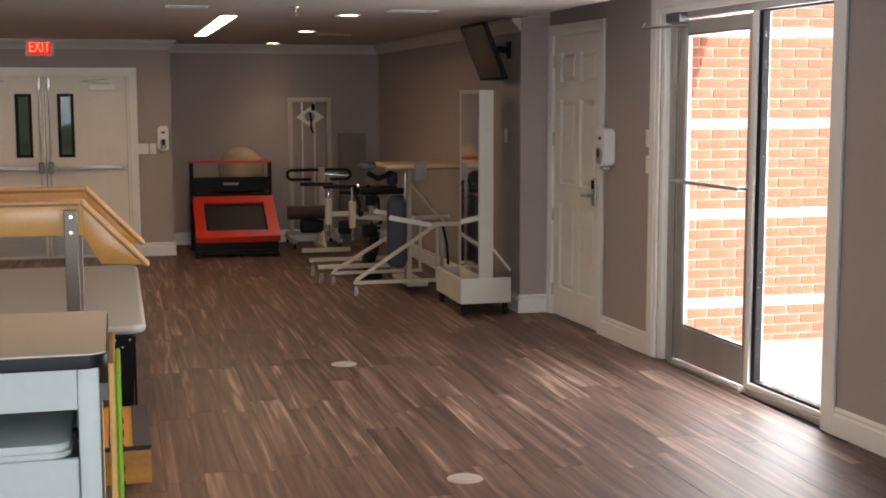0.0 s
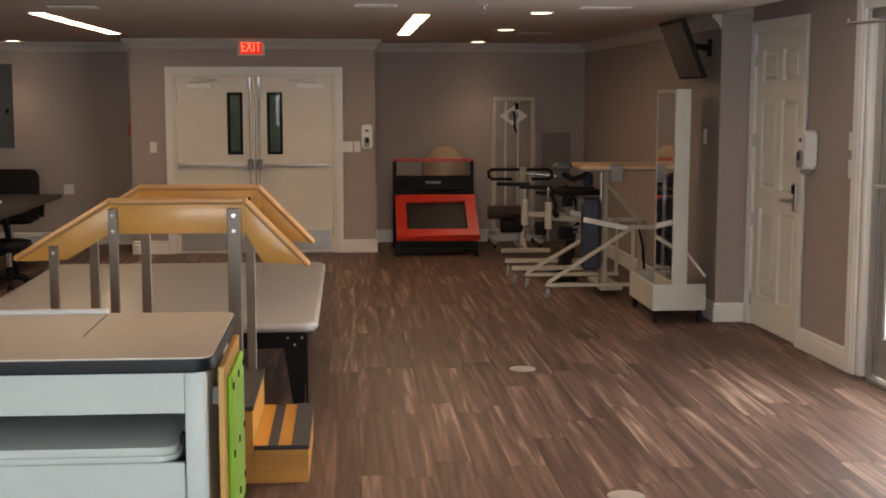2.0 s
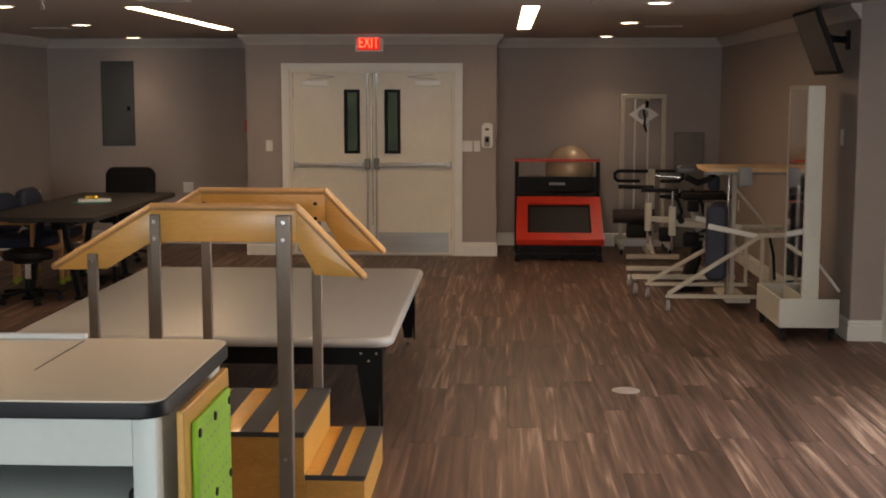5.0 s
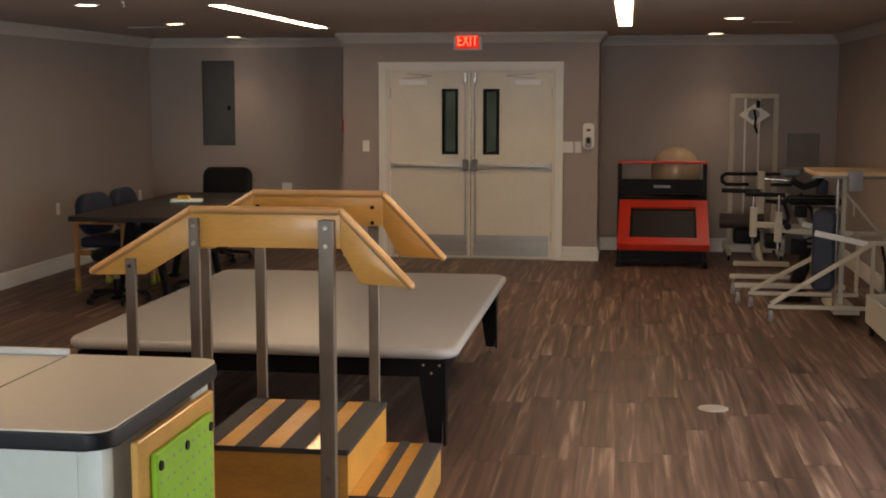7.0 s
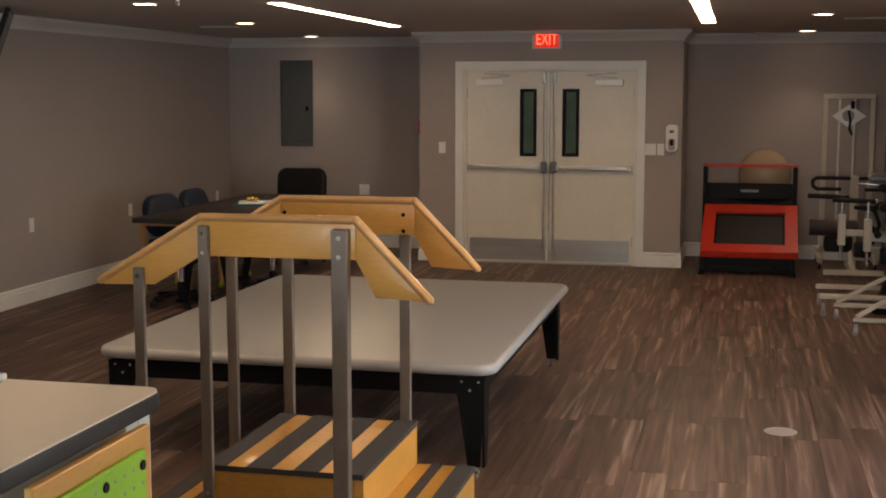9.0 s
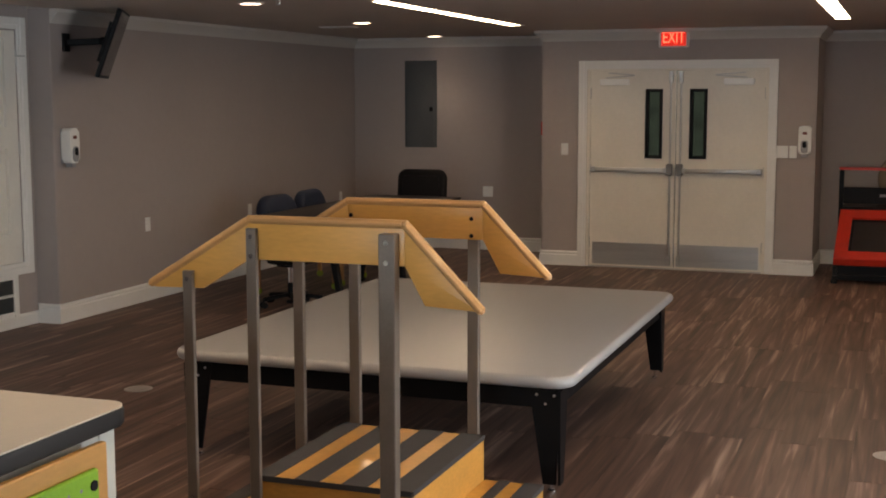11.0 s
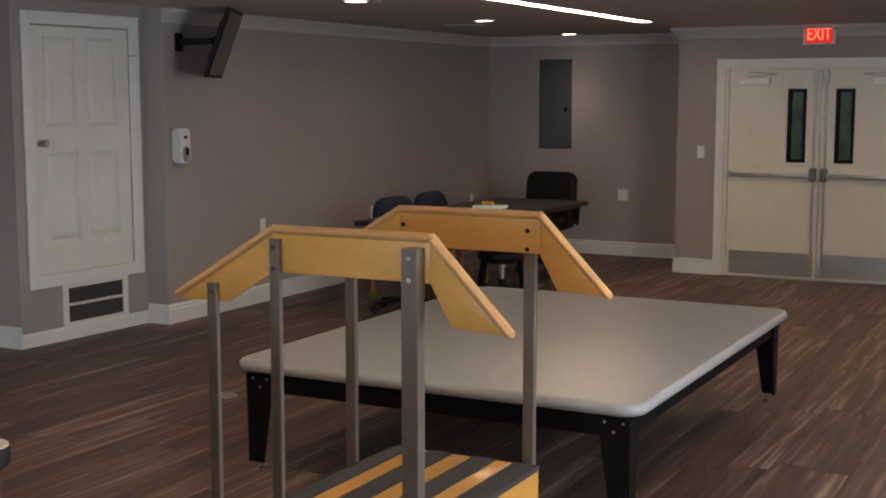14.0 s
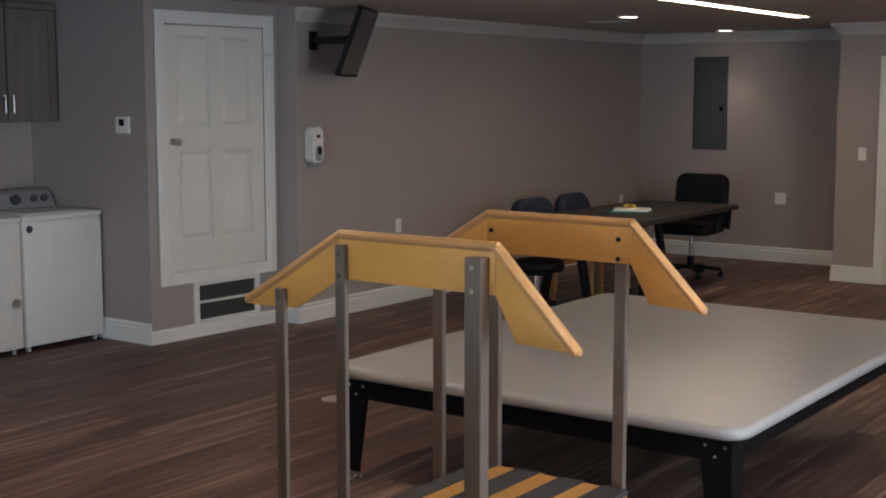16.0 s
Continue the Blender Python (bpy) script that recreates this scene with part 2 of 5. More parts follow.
def prism(poly, y0, y1, bev=0.0, bm=None):
    """A polygon in x and z, drawn out from y0 to y1."""
    bm = bm or bmesh.new()
    a = [bm.verts.new((x, y0, z)) for x, z in poly]
    b = [bm.verts.new((x, y1, z)) for x, z in poly]
    fs = [bm.faces.new(a), bm.faces.new(b[::-1])]
    n = len(poly)
    for i in range(n):
        fs.append(bm.faces.new((a[i], b[i], b[(i + 1) % n], a[(i + 1) % n])))
    bmesh.ops.recalc_face_normals(bm, faces=fs)
    if bev:
        es = list({e for f in fs[:2] for e in f.edges})
        bmesh.ops.bevel(bm, geom=es, offset=bev, segments=2, affect="EDGES", profile=0.5)
    return bm


def slab(w, d, z0, z1, corner, edge=0.004, seg=5, cx=0.0, cy=0.0, eseg=3):
    """A plate with rounded corners in plan and softened edges."""
    poly = []
    for sx, sy, a0 in ((1, 1, 0), (-1, 1, 90), (-1, -1, 180), (1, -1, 270)):
        for i in range(seg + 1):
            a = radians(a0 + 90 * i / seg)
            poly.append((cx + sx * (w / 2 - corner) + corner * math.cos(a), cy + sy * (d / 2 - corner) + corner * math.sin(a)))
    bm = bmesh.new()
    a = [bm.verts.new((x, y, z0)) for x, y in poly]
    b = [bm.verts.new((x, y, z1)) for x, y in poly]
    fs = [bm.faces.new(a[::-1]), bm.faces.new(b)]
    n = len(poly)
    for i in range(n):
        fs.append(bm.faces.new((a[i], a[(i + 1) % n], b[(i + 1) % n], b[i])))
    if edge:
        es = list({e for f in fs[:2] for e in f.edges})
        bmesh.ops.bevel(bm, geom=es, offset=edge, segments=eseg, affect="EDGES", profile=0.5)
    return bm


def pad(w, d, z0, z1, corner, r, seg=8, n=8):
    """An upholstered pad with full rounded edges."""
    bm, rings = bmesh.new(), []
    for side, zc in ((-1, z0 + r), (1, z1 - r)):
        for i in range(n + 1):
            a = radians(90 * i / n)
            a = math.pi / 2 - a if side < 0 else a
            o, z, ring = r * (1 - math.cos(a)), zc + side * r * math.sin(a), []
            for sx, sy, a0 in ((1, 1, 0), (-1, 1, 90), (-1, -1, 180), (1, -1, 270)):
                for k in range(seg + 1):
                    b = radians(a0 + 90 * k / seg)
                    c = corner - o
                    ring.append(bm.verts.new((sx * (w / 2 - corner) + c * math.cos(b), sy * (d / 2 - corner) + c * math.sin(b), z)))
            rings.append(ring)
    for a, b in zip(rings, rings[1:]):
        for i in range(len(a)):
            bm.faces.new((a[i], a[(i + 1) % len(a)], b[(i + 1) % len(a)], b[i]))
    bm.faces.new(rings[0][::-1]), bm.faces.new(rings[-1])
    return bm


def lathe(profile, seg=24, bm=None):
    """Turns (radius, height) pairs about z."""
    bm = bm or bmesh.new()
    rings = [[bm.verts.new((r * math.cos(2 * math.pi * i / seg), r * math.sin(2 * math.pi * i / seg), z)) for i in range(seg)] for r, z in profile]
    for a, b in zip(rings, rings[1:]):
        for i in range(seg):
            bm.faces.new((a[i], a[(i + 1) % seg], b[(i + 1) % seg], b[i]))
    bm.faces.new(rings[0][::-1]), bm.faces.new(rings[-1])
    bmesh.ops.recalc_face_normals(bm, faces=bm.faces)
    return bm


def mesh_of(name, bm, material):
    me = bpy.data.meshes.new(name)
    for f in bm.faces:
        f.smooth = True
    bm.to_mesh(me), bm.free()
    me.materials.append(material)
    me.set_sharp_from_angle(angle=radians(32))
    return me


def part(name, bm, material, parent, label="", m=None):
    ob = new(name, mesh_of(name, bm, material))
    ob.parent = parent
    if m is not None:
        ob.matrix_local = m
    return tagged(ob, label)


def thing(name, m, label, category, group="", kind=""):
    ob = new(name)
    ob.empty_display_size = 0.1
    ob.matrix_world = m
    return tagged(ob, label, category, group, kind)


def solid(name, bm, material, label, category, m=None, group="", kind=""):
    ob = new(name, mesh_of(name, bm, material))
    if m is not None:
        ob.matrix_world = m
    return tagged(ob, label, category, group, kind)


def wall(name, m, x0, x1, openings=(), th=0.15, z1=H, material=None, label="taupe painted plaster wall", y0=0.0):
    """Openings: (x0, x1, z0, z1). The face lies in the plane y = 0 of m."""
    bm, x = bmesh.new(), x0
    for a, b, lo, hi in sorted(openings):
        box(bm, x, a, y0, th, 0, z1)
        if lo > 0:
            box(bm, a, b, y0, th, 0, lo)
        box(bm, a, b, y0, th, hi, z1)
        x = b
    box(bm, x, x1, y0, th, 0, z1)
    return solid(name, bm, material or WALL, label, "wall", m, kind="structure")


BASE_PROFILE = ((0, 0), (-0.018, 0), (-0.018, 0.110), (-0.009, 0.117), (-0.009, 0.123), (-0.015, 0.129), (-0.015, 0.139), (-0.006, 0.152), (0, 0.152))
CROWN_PROFILE = ((0, 2.31), (-0.012, 2.31), (-0.016, 2.33), (-0.035, 2.352), (-0.062, 2.38), (-0.075, 2.392), (-0.075, 2.418), (0, 2.418))


def moulding(name, m, x0, x1, profile, label, category, mitre=(0.0, 0.0)):
    """A profile (out of the wall, up) drawn along a wall; mitre: 1 runs past an outer corner, -1 stops short in an inner one."""
    bm = bmesh.new()
    a = [bm.verts.new((x0 - mitre[0] * -y, y, z)) for y, z in profile]
    b = [bm.verts.new((x1 + mitre[1] * -y, y, z)) for y, z in profile]
    n = len(profile)
    for i in range(n):
        bm.faces.new((a[i], a[(i + 1) % n], b[(i + 1) % n], b[i]))
    bm.faces.new(a[::-1]), bm.faces.new(b)
    bmesh.ops.recalc_face_normals(bm, faces=bm.faces)
    # crowns take the trim tone with shade in it, baseboards the plain one
    return solid(name, bm, CROWN_SHADED if name == "trim" else TRIM, label, category, m, kind="structure")


def casing(m, x0, x1, z0, z1, w, bottom=False, name="trim"):
    """Stepped casing round an opening; the sizes are those of its outside."""
    bm = bmesh.new()
    for k, (a, d) in enumerate(((0.0, 0.018), (0.35, 0.024))):
        i = w * a
        box(bm, x0, x0 + w - i, -d, 0, z0, z1, 0.003)
        box(bm, x1 - w + i, x1, -d, 0, z0, z1, 0.003)
        box(bm, x0 + w - i + 0.0005, x1 - w + i - 0.0005, -d, 0, z1 - w + i, z1, 0.003)
        if bottom:
            box(bm, x0 + w - i + 0.0005, x1 - w + i - 0.0005, -d, 0, z0, z0 + w - i, 0.003)
    return solid(name, bm, TRIM, "white painted moulded casing round an opening", "door trim", m, kind="structure")


# ---- structure ----
wall("wall_north", BK, -4.1, -1.23)
wall("wall_north_right", BK, 1.21, 4.1)
DOORS = pose(0, 0, 0)
wall("wall_door_bay", DOORS, -1.38, 1.36, [(-0.905, 0.905, 0, 2.035)])
solid("wall_bay_side", B(-1.38, -1.23, 0.15, 1.02, 0, H), WALL, "taupe painted side of the door bay", "wall", kind="structure")
solid("wall_bay_side", B(1.21, 1.36, 0.15, 1.02, 0, H), WALL, "taupe painted side of the door bay", "wall", kind="structure")
solid("wall_east", B(3.95, 4.45, -4.75, 1.02, 0, H, 0.006), WALL, "taupe painted plaster wall", "wall", kind="structure")
wall("wall_east_doors", RW, 0, 12.3, [(0.085, 1.03, 0, 2.275), (1.998, 3.99, 0, 2.33)], th=0.16, z1=HS)
solid("wall_west", B(-4.45, -3.95, -4.68, 1.02, 0, H, 0.006), WALL, "taupe painted plaster wall", "wall", kind="structure")
bm = bmesh.new()
for a, b, c, d in ((0, 0.17, 0, HS), (1.11, 1.252, 0, HS), (0.17, 1.11, 2.255, HS), (0.17, 1.11, 0.40, 0.49), (0.17, 0.42, 0, 0.40), (0.985, 1.11, 0, 0.40), (0.42, 0.985, 0, 0.10)):
    box(bm, a, b, 0, 0.15, c, d)
solid("wall_west_cupboard", bm, WALL, "taupe painted plaster wall", "wall", LW, kind="structure")
solid("wall_niche_side", B(-5.5, -4.22, -5.93, -5.78, 0, HS), WALL, "grey-taupe painted wall beside the laundry niche", "wall", kind="structure")
solid("wall_niche_back", B(-5.65, -5.5, -17, -5.78, 0, HS), WALL, "grey-taupe painted wall behind the laundry machines", "wall", kind="structure")
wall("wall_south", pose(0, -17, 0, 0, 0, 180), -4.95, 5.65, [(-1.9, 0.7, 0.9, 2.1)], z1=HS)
bm = bmesh.new()
plan = ((-5.7, -17.2), (4.94, -17.2), (4.36, -4.75), (4.36, 1.25), (-5.7, 1.25))
box(bm, -4.45, 4.45, -4.68, 1.25, H, 3.0), box(bm, 3.95, 4.45, -4.75, -4.68, H, 3.0)
box(bm, -3.95, 3.95, -17.2, -4.68, H, 3.0)
box(bm, 3.95, 5.05, -17.2, -4.75, HS, 3.0), box(bm, -5.7, -3.95, -17.2, -4.68, HS, 3.0)
solid("ceiling", bm, CEIL, "pale matt painted flat ceiling", "ceiling", kind="structure")
solid("wall_cupboard_backing", B(-5.3, -5.28, -5.78, -4.5, 0, H), DARKIN, "dark inside of the wall cupboard", "wall", kind="structure")
solid("wall_closet_backing", B(4.60, 4.65, -5.95, -4.7, 0, H), DARKIN, "dark closet behind the panelled door", "wall", kind="structure")

SK, CR = "white painted moulded baseboard", "white painted crown moulding, shade put into its colour"
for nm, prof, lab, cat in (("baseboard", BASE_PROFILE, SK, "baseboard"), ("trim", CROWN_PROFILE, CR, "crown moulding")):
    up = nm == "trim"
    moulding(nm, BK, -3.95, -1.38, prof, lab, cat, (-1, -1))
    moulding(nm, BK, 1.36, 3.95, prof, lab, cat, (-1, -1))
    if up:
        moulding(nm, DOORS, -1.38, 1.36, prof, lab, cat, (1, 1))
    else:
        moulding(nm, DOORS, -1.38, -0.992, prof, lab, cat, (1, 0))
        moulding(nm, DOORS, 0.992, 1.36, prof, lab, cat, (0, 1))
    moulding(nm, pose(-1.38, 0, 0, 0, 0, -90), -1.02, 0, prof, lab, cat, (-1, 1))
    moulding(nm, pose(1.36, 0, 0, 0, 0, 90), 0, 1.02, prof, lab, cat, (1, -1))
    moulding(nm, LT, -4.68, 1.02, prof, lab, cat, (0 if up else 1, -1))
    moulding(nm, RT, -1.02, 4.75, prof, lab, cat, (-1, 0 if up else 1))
    if not up:
        moulding(nm, pose(0, -4.75, 0), 3.95, 4.2, prof, lab, cat, (1, -1))
        moulding(nm, pose(0, -4.68, 0), -4.15, -3.95, prof, lab, cat, (-1, 1))
        moulding(nm, pose(0, -5.93, 0), -5.5, -4.22, prof, lab, cat, (-1, 1))
        moulding(nm, RW, 1.11, 1.878, prof, lab, cat)
        moulding(nm, RW, 4.103, 12.2, prof, lab, cat)
        moulding(nm, LW, 0, 1.25, ((0, 0), (-0.016, 0), (-0.016, 0.085), (-0.005, 0.098), (0, 0.098)), lab, cat, (1, -1))

# outside
solid("ground", B(-200, 200, -200, 200, -0.06, -0.035), CONC, "pale sunlit concrete paving outside", "ground", kind="structure")
bm = bmesh.new()
lo, hi = [bm.verts.new((*p, -0.034)) for p in plan], [bm.verts.new((*p, -0.0065)) for p in plan]
bm.faces.new(lo[::-1]), bm.faces.new(hi)
for i in range(5):
    bm.faces.new((lo[i], lo[(i + 1) % 5], hi[(i + 1) % 5], hi[i]))
solid("floor", bm, DARKIN, "dark wood-look vinyl plank floor", "floor", kind="structure")

# ---- doors ----
casing(DOORS, -0.992, 0.992, 0, 2.11, 0.085)


def steel_door(name, sx):
    """One leaf of the exit; sx = -1: hinged at negative x."""
    d = thing(name, pose(0, 0, 0), "cream painted steel exit door leaf, closed, with a narrow window", "door", "double exit doors", "structure")
    lo, hi = (-0.872, -0.006) if sx < 0 else (0.006, 0.872)
    w0, w1 = (-0.31, -0.135) if sx < 0 else (0.135, 0.31)
    bm = bmesh.new()
    for a, b, c, e in ((lo, w0, 0.012, 2.005), (w1, hi, 0.012, 2.005), (w0, w1, 0.012, 1.125), (w0, w1, 1.825, 2.005)):
        box(bm, a, b, 0.03, 0.075, c, e)
    part("leaf", bm, STEELDOOR, d)
    bm = bmesh.new()
    f = 0.032
    box(bm, w0, w0 + f, 0.018, 0.085, 1.125, 1.825, 0.004), box(bm, w1 - f, w1, 0.018, 0.085, 1.125, 1.825, 0.004)
    box(bm, w0 + f, w1 - f, 0.018, 0.085, 1.125, 1.125 + f, 0.004), box(bm, w0 + f, w1 - f, 0.018, 0.085, 1.825 - f, 1.825, 0.004)
    fr = part("window_frame", bm, BLACK, d, "black window frame")
    part("pane", B(w0 + f, w1 - f, 0.048, 0.054, 1.125 + f, 1.825 - f), DGLASS, fr, "dark wired glass pane").visible_shadow = False
    part("kick_plate", B(lo + 0.03, hi - 0.03, 0.0265, 0.0295, 0.03, 0.255, 0.001), STEEL, d, "brushed steel kick plate")
    bm = bmesh.new()
    x0, x1 = (lo + 0.01, hi - 0.05) if sx < 0 else (lo + 0.05, hi - 0.01)
    box(bm, x0, x1, -0.035, -0.004, 0.985, 1.03, 0.006, 2)
    pb = part("push_bar", bm, STEEL, d, "brushed metal panic bar")
    part("end_cap", B(x0, x0 + 0.05, -0.04, 0.03, 0.98, 1.035, 0.006), ALU, pb)
    part("end_cap", B(x1 - 0.05, x1, -0.04, 0.03, 0.98, 1.035, 0.006), ALU, pb)
    xl = hi - 0.045 if sx < 0 else lo + 0.045
    part("latch_case", B(xl - 0.03, xl + 0.03, -0.045, 0.03, 0.955, 1.075, 0.008), DKALU, d, "grey metal latch case")
    bm = C((xl, 0.01, 0.05), (xl, 0.01, 1.985), 0.011)
    for z0, z1 in ((0.04, 0.14), (1.88, 2.0)):
        box(bm, xl - 0.02, xl + 0.02, -0.01, 0.03, z0, z1, 0.004)
    part("vertical_rod", bm, STEEL, d, "grey metal latch rod")
    cx = -0.62 if sx < 0 else 0.62
    cb = part("door_closer", B(cx - 0.145, cx + 0.145, -0.055, 0.03, 1.862, 1.925, 0.006), WHITEC, d, "pale metal door closer")
    bm = bmesh.new()
    bar(bm, (cx + sx * 0.08, -0.03, 1.935), (cx - sx * 0.22, -0.09, 1.958), 0.022, 0.010), bar(bm, (cx - sx * 0.22, -0.09, 1.962), (cx + sx * 0.06, -0.004, 1.985), 0.02, 0.010)
    part("closer_arm", bm, ALU, cb)
    bm = bmesh.new()
    for z in (0.25, 1.0, 1.78):
        cyl(bm, (sx * 0.874, 0.024, z - 0.055), (sx * 0.874, 0.024, z + 0.055), 0.008)
    part("hinge", bm, STEEL, d)
    return d


steel_door("door_1", -1)
steel_door("door_2", 1)
bm = bmesh.new()
box(bm, -0.905, -0.876, 0.0, 0.15, 0, 2.035), box(bm, 0.876, 0.905, 0.0, 0.15, 0, 2.035), box(bm, -0.876, 0.876, 0.0, 0.15, 2.008, 2.035)
solid("door_frame", bm, STEELDOOR, "cream painted steel door frame", "door frame", kind="structure")
solid("threshold", B(-0.876, 0.876, -0.01, 0.15, 0.0, 0.01, 0.002), ALU, "grey metal door threshold", "threshold", kind="structure")


def panel_door(name, m, x0, x1, z0, z1, rows, label, hinge_x, th=0.04):
    """A moulded panel door; rows: (z0, z1) of the panels, two columns."""
    d = thing(name, m, label, "door", "", "structure")
    st, mid = 0.115, 0.10
    cw = (x1 - x0 - 2 * st - mid) / 2
    cols = ((x0 + st, x0 + st + cw), (x1 - st - cw, x1 - st))
    bm = bmesh.new()
    box(bm, x0, x1, 0.036, 0.024 + th, z0, z1)
    z = z0
    for a, b in (*rows, (z1, z1)):
        box(bm, x0, x1, 0.006, 0.0359, z, a)
        if a < z1:
            for p, q in ((x0, cols[0][0]), (cols[0][1], cols[1][0]), (cols[1][1], x1)):
                box(bm, p, q, 0.006, 0.0359, a, b)
        z = b
    part("leaf", bm, DOORW, d)
    for a, b in rows:
        for p, q in cols:
            bm = bmesh.new()
            i = 0.040
            lo = [bm.verts.new((x, 0.0355, zz)) for x, zz in ((p + 0.012, a + 0.012), (q - 0.012, a + 0.012), (q - 0.012, b - 0.012), (p + 0.012, b - 0.012))]
            hi = [bm.verts.new((x, 0.011, zz)) for x, zz in ((p + i, a + i), (q - i, a + i), (q - i, b - i), (p + i, b - i))]
            for k in range(4):
                bm.faces.new((lo[k], lo[(k + 1) % 4], hi[(k + 1) % 4], hi[k]))
            bm.faces.new(hi), bm.faces.new(lo[::-1])
            bmesh.ops.recalc_face_normals(bm, faces=bm.faces)
            part("panel", bm, DOORW, d)
    n = 4 if z0 < 0.1 else 3
    for k in range(n):
        z = z0 + 0.2 + (z1 - z0 - 0.4) * k / (n - 1)
        part("hinge", C((hinge_x, -0.002, z - 0.05), (hinge_x, -0.002, z + 0.05), 0.009), STEEL, d, "grey metal hinge")
    return d


casing(RW, 0.006, 1.11, 0, 2.355, 0.085)
bm = bmesh.new()
for a, b in ((0.085, 0.094), (1.021, 1.03)):
    box(bm, a, b, 0, 0.14, 0, 2.275)
box(bm, 0.094, 1.021, 0, 0.14, 2.266, 2.275)
solid("door_frame", bm, TRIM, "white painted door jamb", "door frame", RW, kind="structure")
rd = panel_door("door_3", RW, 0.097, 1.018, 0.008, 2.263, ((0.24, 0.93), (1.09, 1.76), (1.90, 2.13)), "white painted six-panel interior door, closed, with a lever handle", 0.094)
h = part("door_handle", B(0.895, 0.955, -0.012, 0.008, 0.96, 1.17, 0.02, 3), STEEL, rd, "brushed metal lever lock with a keypad plate")
bm = C((0.925, -0.012, 1.04), (0.925, -0.06, 1.04), 0.013)
bar(bm, (0.935, -0.055, 1.04), (0.80, -0.058, 1.035), 0.018, 0.022, 0.006)
part("lever", bm, STEEL, h)
part("keypad", B(0.902, 0.948, -0.022, -0.0125, 1.09, 1.155, 0.004), BLACK, h)

casing(LW, 0.075, 1.20, 0.405, 2.35, 0.09, bottom=True)
ld = panel_door("door_4", LW, 0.175, 1.105, 0.495, 2.25, ((0.72, 1.37), (1.53, 2.195)), "white painted four-panel cupboard door raised above the floor, closed", 1.106)
bm = lathe(((0.028, 0), (0.028, 0.006), (0.011, 0.010), (0.011, 0.035), (0.026, 0.045), (0.029, 0.058), (0.022, 0.07), (0.002, 0.073)), 20)
part("door_knob", bm, STEEL, ld, "round brushed metal knob", pose(0.235, 0.008, 1.43, 90))
part("stop", tube([(1.10, -0.004, 2.06), (1.10, -0.05, 2.06), (1.14, -0.055, 2.06)], 0.006), STEEL, ld)
v = thing("return_air_vent", LW, "white framed return air grille with grey-brown louvres, near floor", "air vent")
bm = bmesh.new()
for a, b, c, d in ((0.38, 0.43, 0.062, 0.42), (0.975, 1.025, 0.062, 0.42)):
    box(bm, a, b, -0.016, 0, c, d, 0.003)
box(bm, 0.43, 0.975, -0.016, 0, 0.375, 0.42, 0.003), box(bm, 0.43, 0.975, -0.016, 0, 0.099, 0.125, 0.003), box(bm, 0.43, 0.975, -0.014, 0.01, 0.243, 0.262, 0.003)
part("frame", bm, TRIM, v)
part("filter", B(0.42, 0.985, 0.016, 0.026, 0.10, 0.40), mat("dusty_filter", (0.085, 0.07, 0.06), 0.95, var=0.12, scale=30, bump=0.3), v, "dusty grey-brown filter")
for k in range(14):
    z = 0.132 + k * 0.0175
    if abs(z - 0.252) < 0.012:
        continue
    bm = B(0.43, 0.975, -0.008, 0.008, -0.0008, 0.0008)
    part("slat", bm, PANELG, v, "", pose(0, 0.003, z, 40))

# glazed entrance
casing(RW, 1.878, 4.103, 0, 2.445, 0.118)
g = thing("glass_door", RW, "grey aluminium framed glass entrance door, closed, with a push bar", "door", "", "structure")
Y0, Y1 = 0.045, 0.09
ST0, ST1, GL0, GL1 = 2.168, 3.084, 2.262, 3.046
bm = bmesh.new()
box(bm, ST0, GL0, Y0, Y1, 0.035, 2.272, 0.004), box(bm, GL1, ST1, Y0, Y1, 0.035, 2.272, 0.004)
part("stile", bm, ALU, g, "grey aluminium stiles")
part("bottom_rail", B(GL0, GL1, Y0, Y1, 0.035, 0.268, 0.003), ALU, g, "deep aluminium bottom rail")
part("top_rail", B(GL0, GL1, Y0, Y1, 2.192, 2.272, 0.003), ALU, g)
bm = bmesh.new()
for x0, x1, z0, z1 in ((GL0, GL0 + 0.012, 0.28, 2.18), (GL1 - 0.012, GL1, 0.28, 2.18), (GL0, GL1, 0.268, 0.28), (GL0, GL1, 2.18, 2.192)):
    box(bm, x0, x1, 0.052, 0.082, z0, z1, 0.002)
part("glazing_bead", bm, DKALU, g, "dark glazing bead")
part("pane", B(GL0 + 0.012, GL1 - 0.012, 0.064, 0.07, 0.28, 2.18), GLASS, g, "clear glass pane").visible_shadow = False
part("push_bar", tube([(2.20, 0.045, 1.235), (2.20, -0.02, 1.235), (3.06, -0.02, 1.235), (3.06, 0.045, 1.235)], 0.012), ALU, g, "tubular metal push bar")
cl = part("door_closer", B(2.11, 2.31, -0.035, 0.044, 2.262, 2.325, 0.012, seg=2), DKALU, g, "grey metal door closer")
part("closer_arm", tube([(2.40, -0.02, 2.235), (2.12, -0.15, 2.235), (1.99, -0.14, 2.235), (1.99, -0.12, 2.262)], 0.010), CHROME, cl)
part("hinge_pin", C((2.166, 0.036, 0.04), (2.166, 0.036, 2.27), 0.006), DKALU, g)
w = thing("glass_door_frame", RW, "grey aluminium entrance frame with a fixed sidelight pane", "door frame", "", "structure")
bm = bmesh.new()
box(bm, 2.06, 2.158, 0.03, 0.13, 0, 2.33, 0.018, 3)
part("jamb", bm, ALU, w, "rounded aluminium jamb")
part("jamb_lining", B(1.9985, 2.048, 0.0, 0.15, 0, 2.33, 0.008, seg=2), TRIM, w, "white painted jamb lining")
